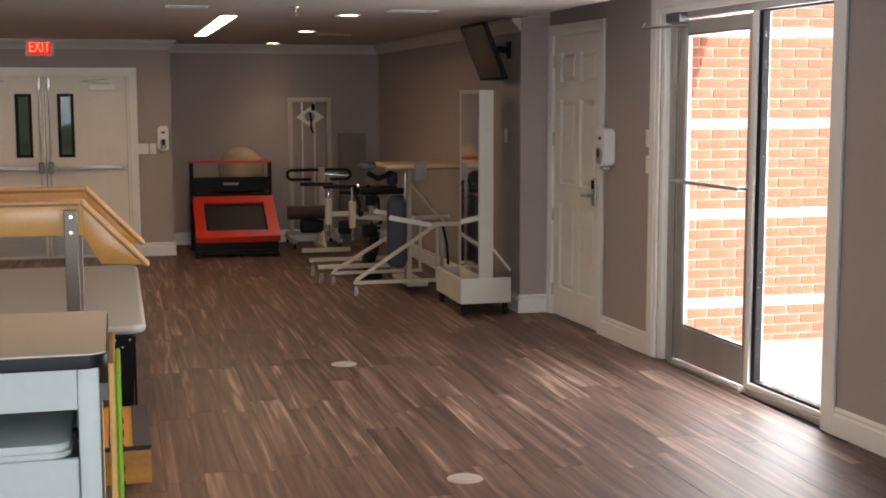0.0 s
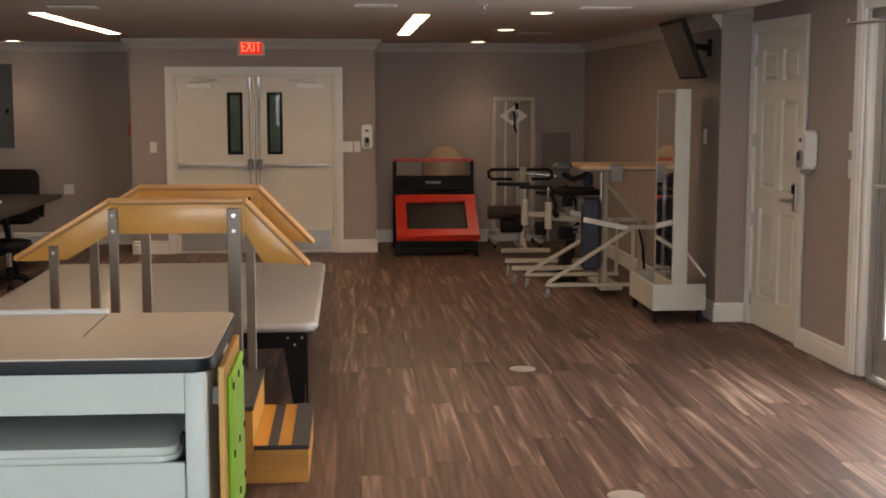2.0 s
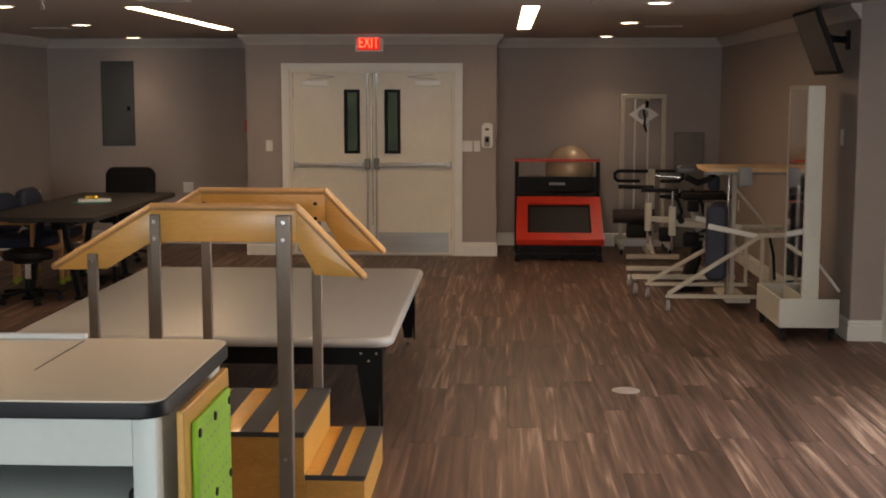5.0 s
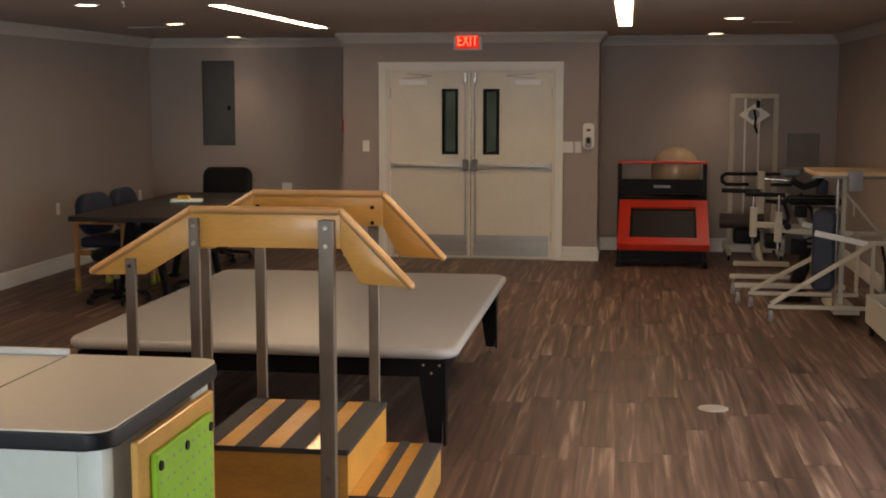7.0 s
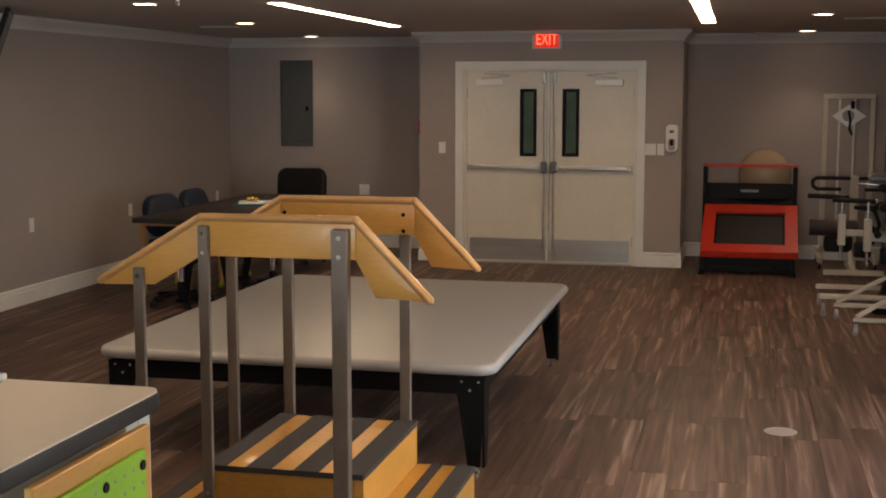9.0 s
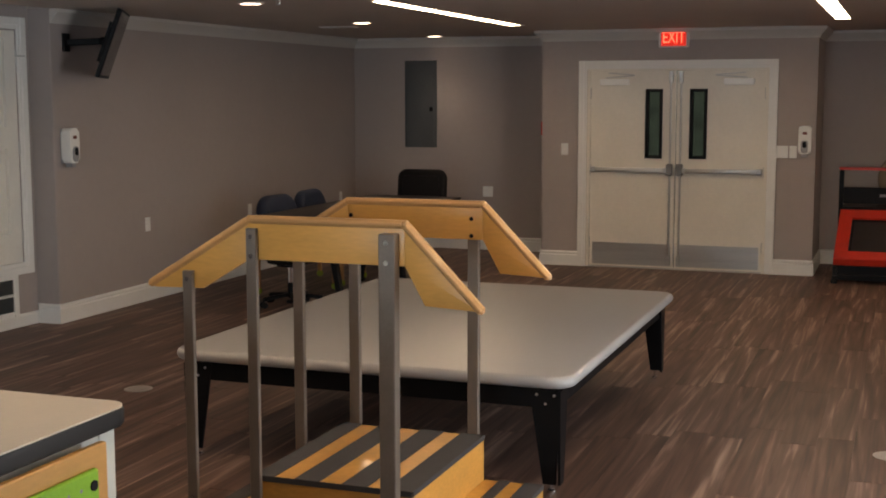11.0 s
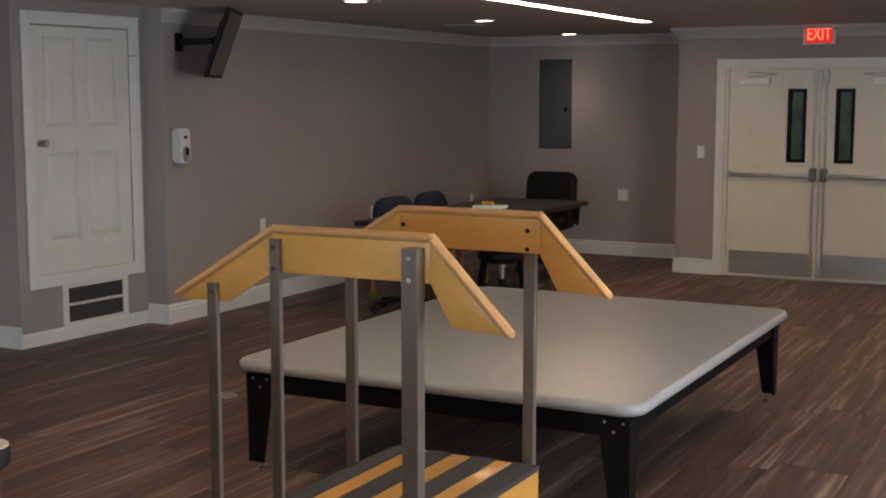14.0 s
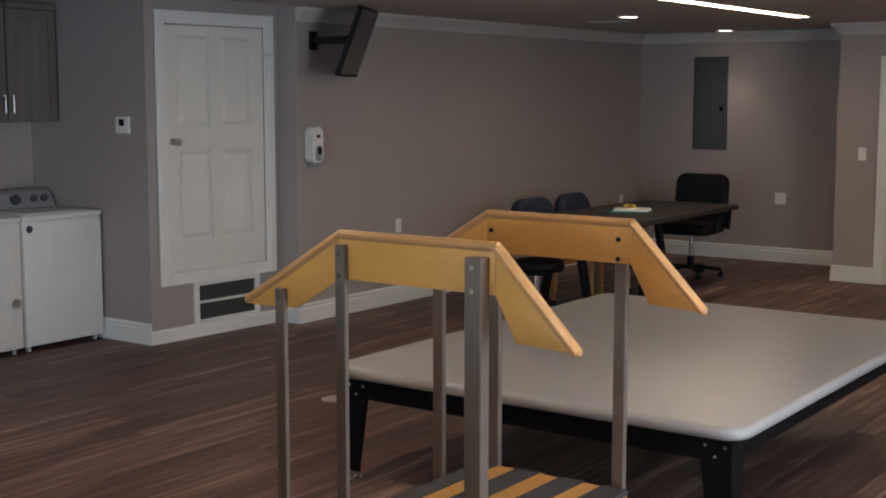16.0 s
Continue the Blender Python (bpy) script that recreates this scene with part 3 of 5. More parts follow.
part("head", B(2.158, 3.988, 0.02, 0.13, 2.288, 2.33, 0.004), ALU, w)
# aluminium mullion: the sunlight on it is painted in with the white trim colour
part("mullion", B(3.092, 3.145, 0.035, 0.13, 0.0, 2.288, 0.004), TRIM, w, "aluminium mullion, sunlight put into its white colour")
part("end_jamb", B(3.962, 3.988, 0.02, 0.13, 0, 2.288, 0.004), TRIM, w)
part("bottom_rail", B(3.145, 3.962, 0.02, 0.13, 0, 0.045, 0.004), ALU, w)
part("glazing_stop", B(3.145, 3.962, 0.034, 0.12, 0.0452, 0.072, 0.003), TRIM, w, "white glazing stop")
bm = bmesh.new()
box(bm, 3.1452, 3.188, 0.05, 0.10, 0.0722, 2.287, 0.004), box(bm, 3.188, 3.962, 0.05, 0.10, 0.0722, 0.088, 0.003), box(bm, 3.188, 3.962, 0.05, 0.10, 2.276, 2.287, 0.003)
part("gasket", bm, RUBBER, w, "black rubber glazing gasket")
part("pane", B(3.188, 3.962, 0.072, 0.078, 0.088, 2.276), GLASS, w, "clear glass pane").visible_shadow = False
part("sill", B(2.158, 3.092, 0.0, 0.15, 0, 0.022, 0.003), ALU, w, "metal threshold")
# rear window behind the walk: unseen, added to bring bluish daylight from behind
w = thing("window_1", pose(0.6, -17, 0), "wide aluminium framed window, unseen, added to let in daylight", "window", "", "structure")
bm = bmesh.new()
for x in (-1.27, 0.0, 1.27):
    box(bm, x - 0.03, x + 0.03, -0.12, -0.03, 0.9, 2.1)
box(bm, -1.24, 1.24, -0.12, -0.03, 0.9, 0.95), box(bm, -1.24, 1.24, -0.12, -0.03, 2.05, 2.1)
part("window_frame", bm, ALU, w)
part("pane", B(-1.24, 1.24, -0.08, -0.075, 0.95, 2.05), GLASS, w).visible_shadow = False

# ---- ceiling fixtures ----


def strip_light(x, y=0.0):
    t = thing("ceiling_light", pose(x, y, H), "long recessed linear ceiling light, switched on", "ceiling light", "linear ceiling lights")
    bm = bmesh.new()
    box(bm, -0.075, -0.062, -4.47, -1.15, -0.006, -0.001), box(bm, 0.062, 0.075, -4.47, -1.15, -0.006, -0.001)
    part("frame", bm, TRIM, t)
    part("diffuser", B(-0.062, 0.062, -4.46, -1.16, -0.004, -0.001), LED, t, "glowing white diffuser")


strip_light(-1.32)
strip_light(1.63)
strip_light(-1.32, -6.0)
strip_light(1.63, -6.0)
for x, y in ((-2.8, 0.62), (-2.5, -2.1), (-2.25, -4.65), (2.58, 0.52), (2.56, -2.3), (2.52, -4.85),
             (-2.3, -7.3), (2.55, -7.3), (-2.3, -9.8), (2.55, -9.8), (-2.3, -12.3), (2.55, -12.3)):
    t = thing("downlight", pose(x, y, H), "round recessed downlight, switched on", "downlight", "round downlights")
    part("trim_ring", lathe(((0.095, -0.001), (0.095, -0.006), (0.080, -0.010), (0.078, -0.001)), 28), TRIM, t)
    part("lens", lathe(((0.0775, -0.001), (0.0775, -0.007), (0.001, -0.0075)), 28), SPOTG, t, "glowing lens")
    d = bpy.data.lights.new("downlight_beam", "SPOT")
    d.energy, d.color, d.spot_size, d.spot_blend, d.shadow_soft_size = 10.0, WARM, radians(100), 0.9, 0.06
    new("downlight_beam", d).matrix_world = pose(x, y, H - 0.02)
for x, y, lx in ((2.9, -5.4, 0.36), (1.25, -5.5, 0.3), (-0.9, -5.2, 0.34), (2.95, -1.6, 0.34), (-3.0, -1.5, 0.34)):
    t = thing("ceiling_vent", pose(x, y, H), "slim slotted ceiling air diffuser with dark gaps", "ceiling vent", "ceiling air diffusers")
    bm = bmesh.new()
    hx, hy = lx / 2, 0.09
    box(bm, -hx, hx, -hy, -hy + 0.02, -0.008, -0.001, 0.002), box(bm, -hx, hx, hy - 0.02, hy, -0.008, -0.001, 0.002)
    box(bm, -hx, -hx + 0.02, -hy + 0.02, hy - 0.02, -0.008, -0.001, 0.002), box(bm, hx - 0.02, hx, -hy + 0.02, hy - 0.02, -0.008, -0.001, 0.002)
    part("frame", bm, TRIM, t)
    part("backing", B(-hx + 0.02, hx - 0.02, -hy + 0.02, hy - 0.02, -0.002, -0.0012), DARKIN, t)
    for k in range(5):
        yy = -0.056 + k * 0.028
        part("slat", B(-hx + 0.02, hx - 0.02, yy - 0.005, yy + 0.005, -0.006, -0.0025), GREYP, t)
for x, y in ((2.0, -5.6), (2.1, 0.68), (-2.35, 0.9), (-1.75, -5.2)):
    t = thing("sprinkler", pose(x, y, H), "small metal ceiling sprinkler head", "sprinkler", "sprinklers")
    part("escutcheon", lathe(((0.036, -0.001), (0.034, -0.008), (0.015, -0.012)), 18), STEEL, t)
    bm = C((0, 0, -0.012), (0, 0, -0.032), 0.010)
    bar(bm, (-0.014, 0, -0.03), (-0.010, 0, -0.06), 0.005, 0.005), bar(bm, (0.014, 0, -0.03), (0.010, 0, -0.06), 0.005, 0.005)
    part("frame_arms", bm, STEEL, t)
    part("deflector", C((0, 0, -0.06), (0, 0, -0.063), 0.022, 14), STEEL, t)

# exit sign
e = thing("exit_sign", pose(-0.025, -0.0, 2.33), "white exit sign with glowing red letters above the doors", "exit sign")
part("housing", B(-0.15, 0.15, -0.055, -0.002, -0.098, 0.095, 0.006), WHITEP, e)
part("face", B(-0.125, 0.125, -0.058, -0.0555, -0.085, 0.082, 0.001), EXITR, e, "dim red translucent face")


def text(body, size, m, material, parent, extrude=0.001, name="lettering"):
    c = bpy.data.curves.new(name, "FONT")
    c.body, c.size, c.extrude, c.align_x, c.align_y = body, size, extrude, "CENTER", "CENTER"
    tmp = bpy.data.objects.new(name, c)
    me = bpy.data.meshes.new_from_object(tmp)
    bpy.data.objects.remove(tmp)
    me.materials.append(material)
    ob = new(name, me)
    ob.parent = parent
    ob.matrix_local = m
    return ob


text("EXIT", 0.165, pose(0, -0.0595, -0.004, 90) @ Matrix.Diagonal((0.66, 1, 1, 1)), glow("exit_letters", (1.0, 0.08, 0.04), 2.2), e)


# ---- wall fittings (built to face -y) ----
def plate(m, w=0.075, h=0.12, kind="outlet", label="white plastic wall outlet plate", group="wall outlets"):
    t = thing("wall_outlet" if kind == "outlet" else "light_switch", m, label, "outlet" if kind == "outlet" else "light switch", group)
    part("plate", B(-w / 2, w / 2, -0.007, -0.0005, -h / 2, h / 2, 0.003), WHITEP, t)
    n = max(1, round(w / 0.07))
    for k in range(n):
        x = (k - (n - 1) / 2) * 0.046
        if kind == "outlet":
            for z in (-0.02, 0.02):
                part("socket", B(x - 0.015, x + 0.015, -0.0095, -0.0072, z - 0.013, z + 0.013, 0.003), TRIM, t)
        else:
            part("rocker", B(x - 0.014, x + 0.014, -0.011, -0.0072, -0.03, 0.03, 0.002), TRIM, t)
    return t


plate(pose(-1.137, 0, 1.21), kind="switch", label="white plastic light switch beside the exit doors", group="light switches")
plate(pose(1.045, 0, 1.21), 0.115, kind="switch", label="white plastic double light switch", group="light switches")
plate(pose(1.15, 0, 1.21), 0.07, kind="switch", label="white plastic light switch", group="light switches")
plate(BK @ pose(-2.3, 0, 0.67), 0.12, 0.12)
plate(LT @ pose(-3.43, 0, 0.66))
plate(LT @ pose(-1.6, 0, 0.63))
plate(LT @ pose(0.58, 0, 0.6))
plate(RT @ pose(4.36, 0, 1.46), kind="switch", label="white plastic light switch", group="light switches")
plate(RT @ pose(0.3, 0, 0.6))
plate(RW @ pose(1.83, 0, 1.50), kind="switch", label="white plastic light switch beside the glass door", group="light switches")
plate(RW @ pose(1.835, 0, 1.32), kind="switch", label="white plastic light switch beside the glass door", group="light switches")


def dispenser(m, z0=1.24, s=1.0):
    t = thing("soap_dispenser", m @ pose(0, 0, z0), "white plastic wall-mounted hand sanitiser dispenser", "dispenser", "hand sanitiser dispensers")
    part("back_plate", B(-0.058 * s, 0.058 * s, -0.012, -0.0005, 0, 0.27, 0.006), GREYP, t, "grey back plate")
    bm = slab(0.118 * s, 0.27, 0, 0.085, 0.03, 0.018, 5)
    part("cover", bm, WHITEP, t, "", pose(0, -0.012, 0.14, 90))
    part("nozzle", B(-0.03, 0.03, -0.085, -0.02, -0.028, 0.006, 0.008), GREYP, t, "grey nozzle")
    part("push_lever", slab(0.066 * s, 0.12, 0, 0.012, 0.025, 0.005), GREYP, t, "grey push lever", pose(0, -0.0975, 0.075, 90))
    part("viewing_window", slab(0.036, 0.06, 0, 0.003, 0.015, 0.001), BLACK, t, "dark viewing window", pose(0, -0.1096, 0.095, 90))
    part("badge", slab(0.045, 0.026, 0, 0.003, 0.012, 0.001), mat("dull_red_print", (0.16, 0.035, 0.025), 0.6), t, "small dark red badge", pose(0, -0.0975, 0.205, 90))


dispenser(RW @ pose(1.23, 0, 0), 1.28, 1.3)
dispenser(LT @ pose(-4.55, 0, 0))
dispenser(pose(1.262, 0, 0), 1.19)

t = thing("thermostat", pose(-4.45, -5.93, 1.55), "white digital wall thermostat with a small dark display", "thermostat")
part("case", B(-0.07, 0.07, -0.025, -0.0005, -0.06, 0.06, 0.005), WHITEP, t)
part("display", B(-0.028, 0.028, -0.0275, -0.0255, -0.005, 0.04, 0.001), BLACK, t, "dark display")

t = thing("electrical_panel", BK @ pose(-3.115, 0, 0), "flat grey metal electrical panel set in the wall", "electrical panel")
part("surround", B(-0.197, 0.197, -0.012, -0.0005, 1.165, 2.16, 0.003), PANELG, t)
part("door", B(-0.165, 0.165, -0.018, -0.0125, 1.22, 2.105, 0.002), PANELG, t)
part("latch", B(0.11, 0.15, -0.026, -0.0185, 1.58, 1.63, 0.003), BLACK, t)
t = thing("fire_alarm_pull", pose(-1.38, 0.16, 1.42, 0, 0, -90), "small red wall-mounted fire alarm pull", "fire alarm")
part("case", B(-0.05, 0.05, -0.045, -0.0005, -0.07, 0.07, 0.006), RED, t)


def wall_screen(m, tilt, swing, label, dx=0.04, out=0.225, hh=0.245):
    """A flat screen on a swing arm; origin on the wall at the arm's height."""
    t = thing("wall_television", m, label, "television", "wall televisions")
    part("wall_plate", B(-0.04, 0.04, -0.02, -0.0005, -0.07, 0.07, 0.004), BLACK, t)
    bm = bmesh.new()
    bar(bm, (0, -0.02, 0), (dx, 0.07 - out, 0.01), 0.035, 0.05, 0.006)
    ball(bm, (dx, 0.07 - out, 0.01), 0.034)
    part("arm", bm, BLACK, t)
    m2 = pose(dx, -out, -0.01) @ pose(0, 0, 0, 0, 0, swing) @ pose(0, 0, 0, tilt)
    s = part("screen", B(-0.36, 0.36, -0.035, 0.0, -hh, hh, 0.006), BLACK, t, "black bezelled flat screen", m2)
    part("panel", B(-0.335, 0.335, -0.0375, -0.0355, 0.023 - hh, hh - 0.02), SCREEN, s, "dark unlit panel")
    bm = B(-0.12, 0.12, 0.0005, 0.03, -0.12, 0.12, 0.008)
    bar(bm, (-0.08, 0.04, -0.16), (-0.08, 0.04, 0.16), 0.025, 0.02), bar(bm, (0.08, 0.04, -0.16), (0.08, 0.04, 0.16), 0.025, 0.02)
    part("bracket", bm, BLACK, s)


wall_screen(LT @ pose(-4.50, 0, 2.17), 20, 29, "black flat television swung out and tilted down on an arm", 0.11, 0.34, 0.27)
wall_screen(RT @ pose(4.45, 0, 2.17), 22, 0, "black flat television tilted down on a swing arm")

# ---- treatment space: mat table, training stairs, cart ----
t = thing("mat_table", pose(-0.135, -6.285, 0), "wide padded grey vinyl therapy mat table on a black metal frame", "mat table")
bm = pad(2.01, 2.65, 0.486, 0.541, 0.11, 0.0268)
part("mat_top", bm, VINYL, t, "grey vinyl padded top")
bm = bmesh.new()
box(bm, -0.93, 0.93, -1.265, -1.225, 0.388, 0.4855, 0.004), box(bm, -0.93, 0.93, 1.225, 1.265, 0.388, 0.4855, 0.004)
box(bm, -0.93, -0.89, -1.225, 1.225, 0.388, 0.4855, 0.004), box(bm, 0.89, 0.93, -1.225, 1.225, 0.388, 0.4855, 0.004)
for y in (-0.4, 0.4):
    box(bm, -0.89, 0.89, y - 0.02, y + 0.02, 0.42, 0.4855)
part("frame", bm, BLACK, t, "black metal frame")
for sx in (-1, 1):
    for sy in (-1, 1):
        bm = prism([(sx * 0.945, 0.472), (sx * 0.80, 0.472), (sx * 0.865, 0.045), (sx * 0.925, 0.045)], sy * 1.27 - sy * 0.012, sy * 1.27)
        bm2 = prism([(1.282, 0.472), (1.15, 0.472), (1.21, 0.045), (1.27, 0.045)], -0.006, 0.006)
        bm2.transform(Matrix(((0, sx, 0, sx * 0.94), (sy, 0, 0, 0), (0, 0, 1, 0), (0, 0, 0, 1))))
        me = bpy.data.meshes.new("tmp")
        bmesh.ops.recalc_face_normals(bm2, faces=bm2.faces)
        bm2.to_mesh(me), bm2.free()
        bm.from_mesh(me)
        bpy.data.meshes.remove(me)
        lg = part("leg", bm, BLACK, t, "black tapered metal leg")
        part("foot", lathe(((0.02, 0.0), (0.02, 0.012), (0.008, 0.016), (0.008, 0.05)), 14), CHROME, lg, "levelling foot", pose(sx * 0.895, sy * 1.235, 0))
        for dx, z in ((-0.02, 0.45), (-0.10, 0.45), (-0.06, 0.41)):
            part("bolt", C((sx * (0.935 + dx), sy * 1.27, z), (sx * (0.935 + dx), sy * 1.275, z), 0.006, 10), STEEL, lg)

YN, YF = -8.82, -7.955      # the two handrail planes
t = thing("training_stairs", pose(0, 0, 0), "birch plywood therapy stairs with striped treads and two wooden handrails", "training stairs")
S0, S1 = -8.80, -7.985


def stair_box(name, x0, x1, z1, label):
    top = part(name, B(x0, x1, S0, S1, z1 - 0.02, z1 - 0.004, 0.001), BIRCHT, t, label)
    part("side_board", B(x0, x1, S0, S0 + 0.019, 0, z1 - 0.0205, 0.001), BIRCHT, top)
    part("side_board", B(x0, x1, S1 - 0.019, S1, 0, z1 - 0.0205, 0.001), BIRCHT, top)
    part("riser_board", B(x0, x0 + 0.019, S0 + 0.0195, S1 - 0.0195, 0, z1 - 0.0205), BIRCHT, top)
    part("riser_board", B(x1 - 0.019, x1, S0 + 0.0195, S1 - 0.0195, 0, z1 - 0.0205), BIRCHT, top)
    return top


plat = stair_box("platform", -0.035, 0.595, 0.365, "birch plywood platform box")
stepr = stair_box("step", 0.597, 0.85, 0.18, "birch plywood step box")
stepl = stair_box("step", -0.29, -0.037, 0.18, "birch plywood step box")


def stripes(x0, x1, z, parent, dark):
    """Dark rubber strips, given as shares of the width, with bare wood between them."""
    u = x1 - x0
    for a, b in dark:
        part("tread_strip", B(x0 + a * u, x0 + b * u, S0, S1, z - 0.004, z, 0.001), TREAD, parent, "dark rubber tread strip")
    bm = bmesh.new()
    box(bm, x1 - 0.001, x1 + 0.004, S0, S1, z - 0.02, z, 0.001), box(bm, x0, x1 - 0.001, S0 - 0.004, S0 - 0.0005, z - 0.022, z, 0.001)
    part("nosing", bm, TREAD, parent, "dark rubber nosing")


stripes(-0.035, 0.595, 0.366, plat, ((0, 0.13), (0.26, 0.42), (0.56, 0.72), (0.84, 1)))
stripes(0.597, 0.85, 0.181, stepr, ((0.26, 0.45), (0.69, 1)))
stripes(-0.29, -0.037, 0.181, stepl, ((0, 0.31), (0.55, 0.74)))


def handrail(y, inner):
    """Rail on top of a plywood board, with posts on its outer side."""
    d = 0.009
    bend, end = 0.58, 0.865
    lb, le = -0.022, -0.448
    mid = part("rail_board", prism([(lb, 1.31), (lb, 1.175), (bend, 1.175), (bend, 1.31)], y - d, y + d, 0.002), BIRCH, t, "birch plywood rail board")
    part("rail_board", prism([(bend + 0.001, 1.31), (bend + 0.001, 1.175), (0.655, 1.04), (end - 0.01, 1.03), (end - 0.01, 1.035)], y - d, y + d, 0.002), BIRCH, t, "birch plywood rail board, sloping down")
    part("rail_board", prism([(lb - 0.001, 1.31), (lb - 0.001, 1.175), (-0.215, 1.06), (le + 0.03, 1.055), (le + 0.02, 1.065)], y - d, y + d, 0.002), BIRCH, t, "birch plywood rail board, sloping down")
    bm = bmesh.new()
    pts = [(le, y, 1.062), (lb, y, 1.32), (bend, y, 1.32), (end, y, 1.025)]
    for a, b in zip(pts, pts[1:]):
        bar(bm, a, b, 0.04, 0.03, 0.011)
    for p in pts[1:-1]:
        ball(bm, p, 0.0165, 12, 8, (1, 1.2, 1))
    part("handrail", bm, RAILW, t, "rounded varnished wooden handrail")
    o = -1 if inner > 0 else 1
    for x, z0, z1 in ((0.532, 0.0, 1.29), (-0.005, 0.0, 1.29), (-0.27, 0.0, 1.125)):
        w, dp = (0.021, 0.03) if o < 0 else (0.024, 0.036)
        if o < 0 and x > 0.5:
            w, dp = 0.030, 0.058
        ya, yb = sorted((y + o * 0.0095, y + o * dp))
        p = part("post", B(x - w, x + w, ya, yb, z0, z1, 0.003), POST, t, "grey metal post")
        for z in ((z1 - 0.03, z1 - 0.10) if x > -0.2 else (z1 - 0.03,)) + (0.27, 0.06):
            part("bolt", C((x, y + o * dp, z), (x, y + o * (dp + 0.005), z), 0.009, 10), CHROME, p, "steel bolt head")
        for z in (z1 - 0.03, z1 - 0.10) if x > -0.2 else ():
            part("bolt", C((x, y - o * d, z), (x, y - o * (d + 0.003), z), 0.009, 10), BLACK, p, "dark bolt end")


handrail(YN, 1)
handrail(YF, -1)

t = thing("therapy_cart", pose(0.69, -11.36, 0), "white laminate workstation cart with a beige top and black edging", "cart")
W, D, Z = 1.5, 0.70, 1.125
bm = slab(W, D, Z - 0.004, Z, 0.045, 0.0, 6, -W / 2, D / 2)
part("worktop", bm, LAMIN, t, "beige laminate worktop")
part("edge_band", slab(W + 0.008, D + 0.008, Z - 0.04, Z - 0.0045, 0.049, 0.006, 6, -W / 2, D / 2), BAND, t, "black bullnose edging")
for x in (-0.075, -W + 0.02):
    for y in (0.03, D - 0.085):
        part("corner_post", B(x, x + 0.055, y, y + 0.055, 0.09, Z - 0.0415, 0.006, seg=2), CARTW, t, "white corner post")
part("apron", B(-W + 0.076, -0.076, 0.036, 0.052, Z - 0.155, Z - 0.0415), CARTW, t)
part("back_panel", B(-W + 0.076, -0.076, D - 0.052, D - 0.036, 0.12, Z - 0.0415), CARTW, t)
part("side_panel", B(-0.0385, -0.0225, 0.0855, D - 0.0855, 0.12, Z - 0.0415), CARTW, t)
part("side_panel", B(-W + 0.03, -W + 0.046, 0.0855, D - 0.0855, 0.12, Z - 0.0415), CARTW, t)
part("drawer_front", B(-W + 0.077, -0.078, 0.032, 0.05, 0.13, Z - 0.286, 0.003), CARTW, t, "white laminate drawer front")
sh = part("shelf_tray", slab(W - 0.2, 0.5, Z - 0.268, Z - 0.246, 0.05, 0.006, 6, -W / 2 - 0.0, 0.285), CARTW, t, "pale pull-out tray")
part("tray_edge", slab(W - 0.192, 0.506, Z - 0.284, Z - 0.269, 0.05, 0.004, 6, -W / 2, 0.285), CARTW, sh)
part("tray_latch", B(-0.092, -0.078, 0.05, 0.09, Z - 0.245, Z - 0.215, 0.004), BLACK, t)
part("bottom_shelf", B(-W + 0.077, -0.078, 0.0525, D - 0.0525, 0.11, 0.128), CARTW, t)
part("back_lip", B(-W + 0.02, -0.385, D - 0.022, D - 0.004, Z + 0.0005, Z + 0.016, 0.003), WHITEP, t, "white plastic lip along the back edge")
part("leaf_seam", B(-0.387, -0.3835, 0.30, D - 0.03, Z + 0.0002, Z + 0.0008), BAND, t, "fine dark seam of the folding leaf")
for x in (-0.06, -W + 0.06):
    for y in (0.06, D - 0.06):
        bm = C((x - 0.012, y, 0.04), (x + 0.012, y, 0.04), 0.04, 16)
        c = part("caster", bm, RUBBER, t, "black caster")
        part("fork", B(x - 0.02, x + 0.02, y - 0.015, y + 0.015, 0.045, 0.09, 0.003), STEEL, c)
b = thing("pegboard", pose(0.69, -11.25, 0), "lime green perforated board on birch backing, on the cart", "pegboard")
part("backing", B(0.004, 0.022, 0.0, 0.47, 0.56, 1.075, 0.003), BIRCH, b, "birch plywood backing")
part("hanger", B(-0.021, 0.003, 0.1, 0.37, 0.95, 1.0), GREYP, b)
gb = part("board", B(0.0225, 0.037, 0.06, 0.42, 0.60, 1.035, 0.004), GREEN, b, "lime green foam board")
for i in range(9):
    for j in range(11):
        y, z = 0.08 + i * 0.04, 0.625 + j * 0.038
        big = (i in (0, 4, 8)) and (j in (1, 5, 10))
        part("bolt" if big else "hole", C((0.034, y, z), (0.0405 if big else 0.0375, y, z), 0.011 if big else 0.004, 8), BLACK if big else GREYP, gb)

# ---- table corner ----
t = thing("conference_table", pose(-2.46, -2.22, 0), "long dark wood-look meeting table", "table")
part("tabletop", slab(0.98, 2.72, 0.715, 0.755, 0.03, 0.006), DARKW, t)
for y in (-0.95, 0.45):
    for sx in (-1, 1):
        bm = bmesh.new()
        bar(bm, (sx * 0.22, y, 0.03), (sx * 0.10, y, 0.69), 0.07, 0.05, 0.006)
        lg = part("leg", bm, BLACK, t, "black splayed metal leg")
        part("foot", B(sx * 0.23 - 0.05, sx * 0.23 + 0.05, y - 0.045, y + 0.045, 0.0, 0.03, 0.008), BLACK, lg)
    part("crossbar", B(-0.38, 0.38, y - 0.035, y + 0.035, 0.67, 0.7145, 0.003), BLACK, t, "black metal crossbar")
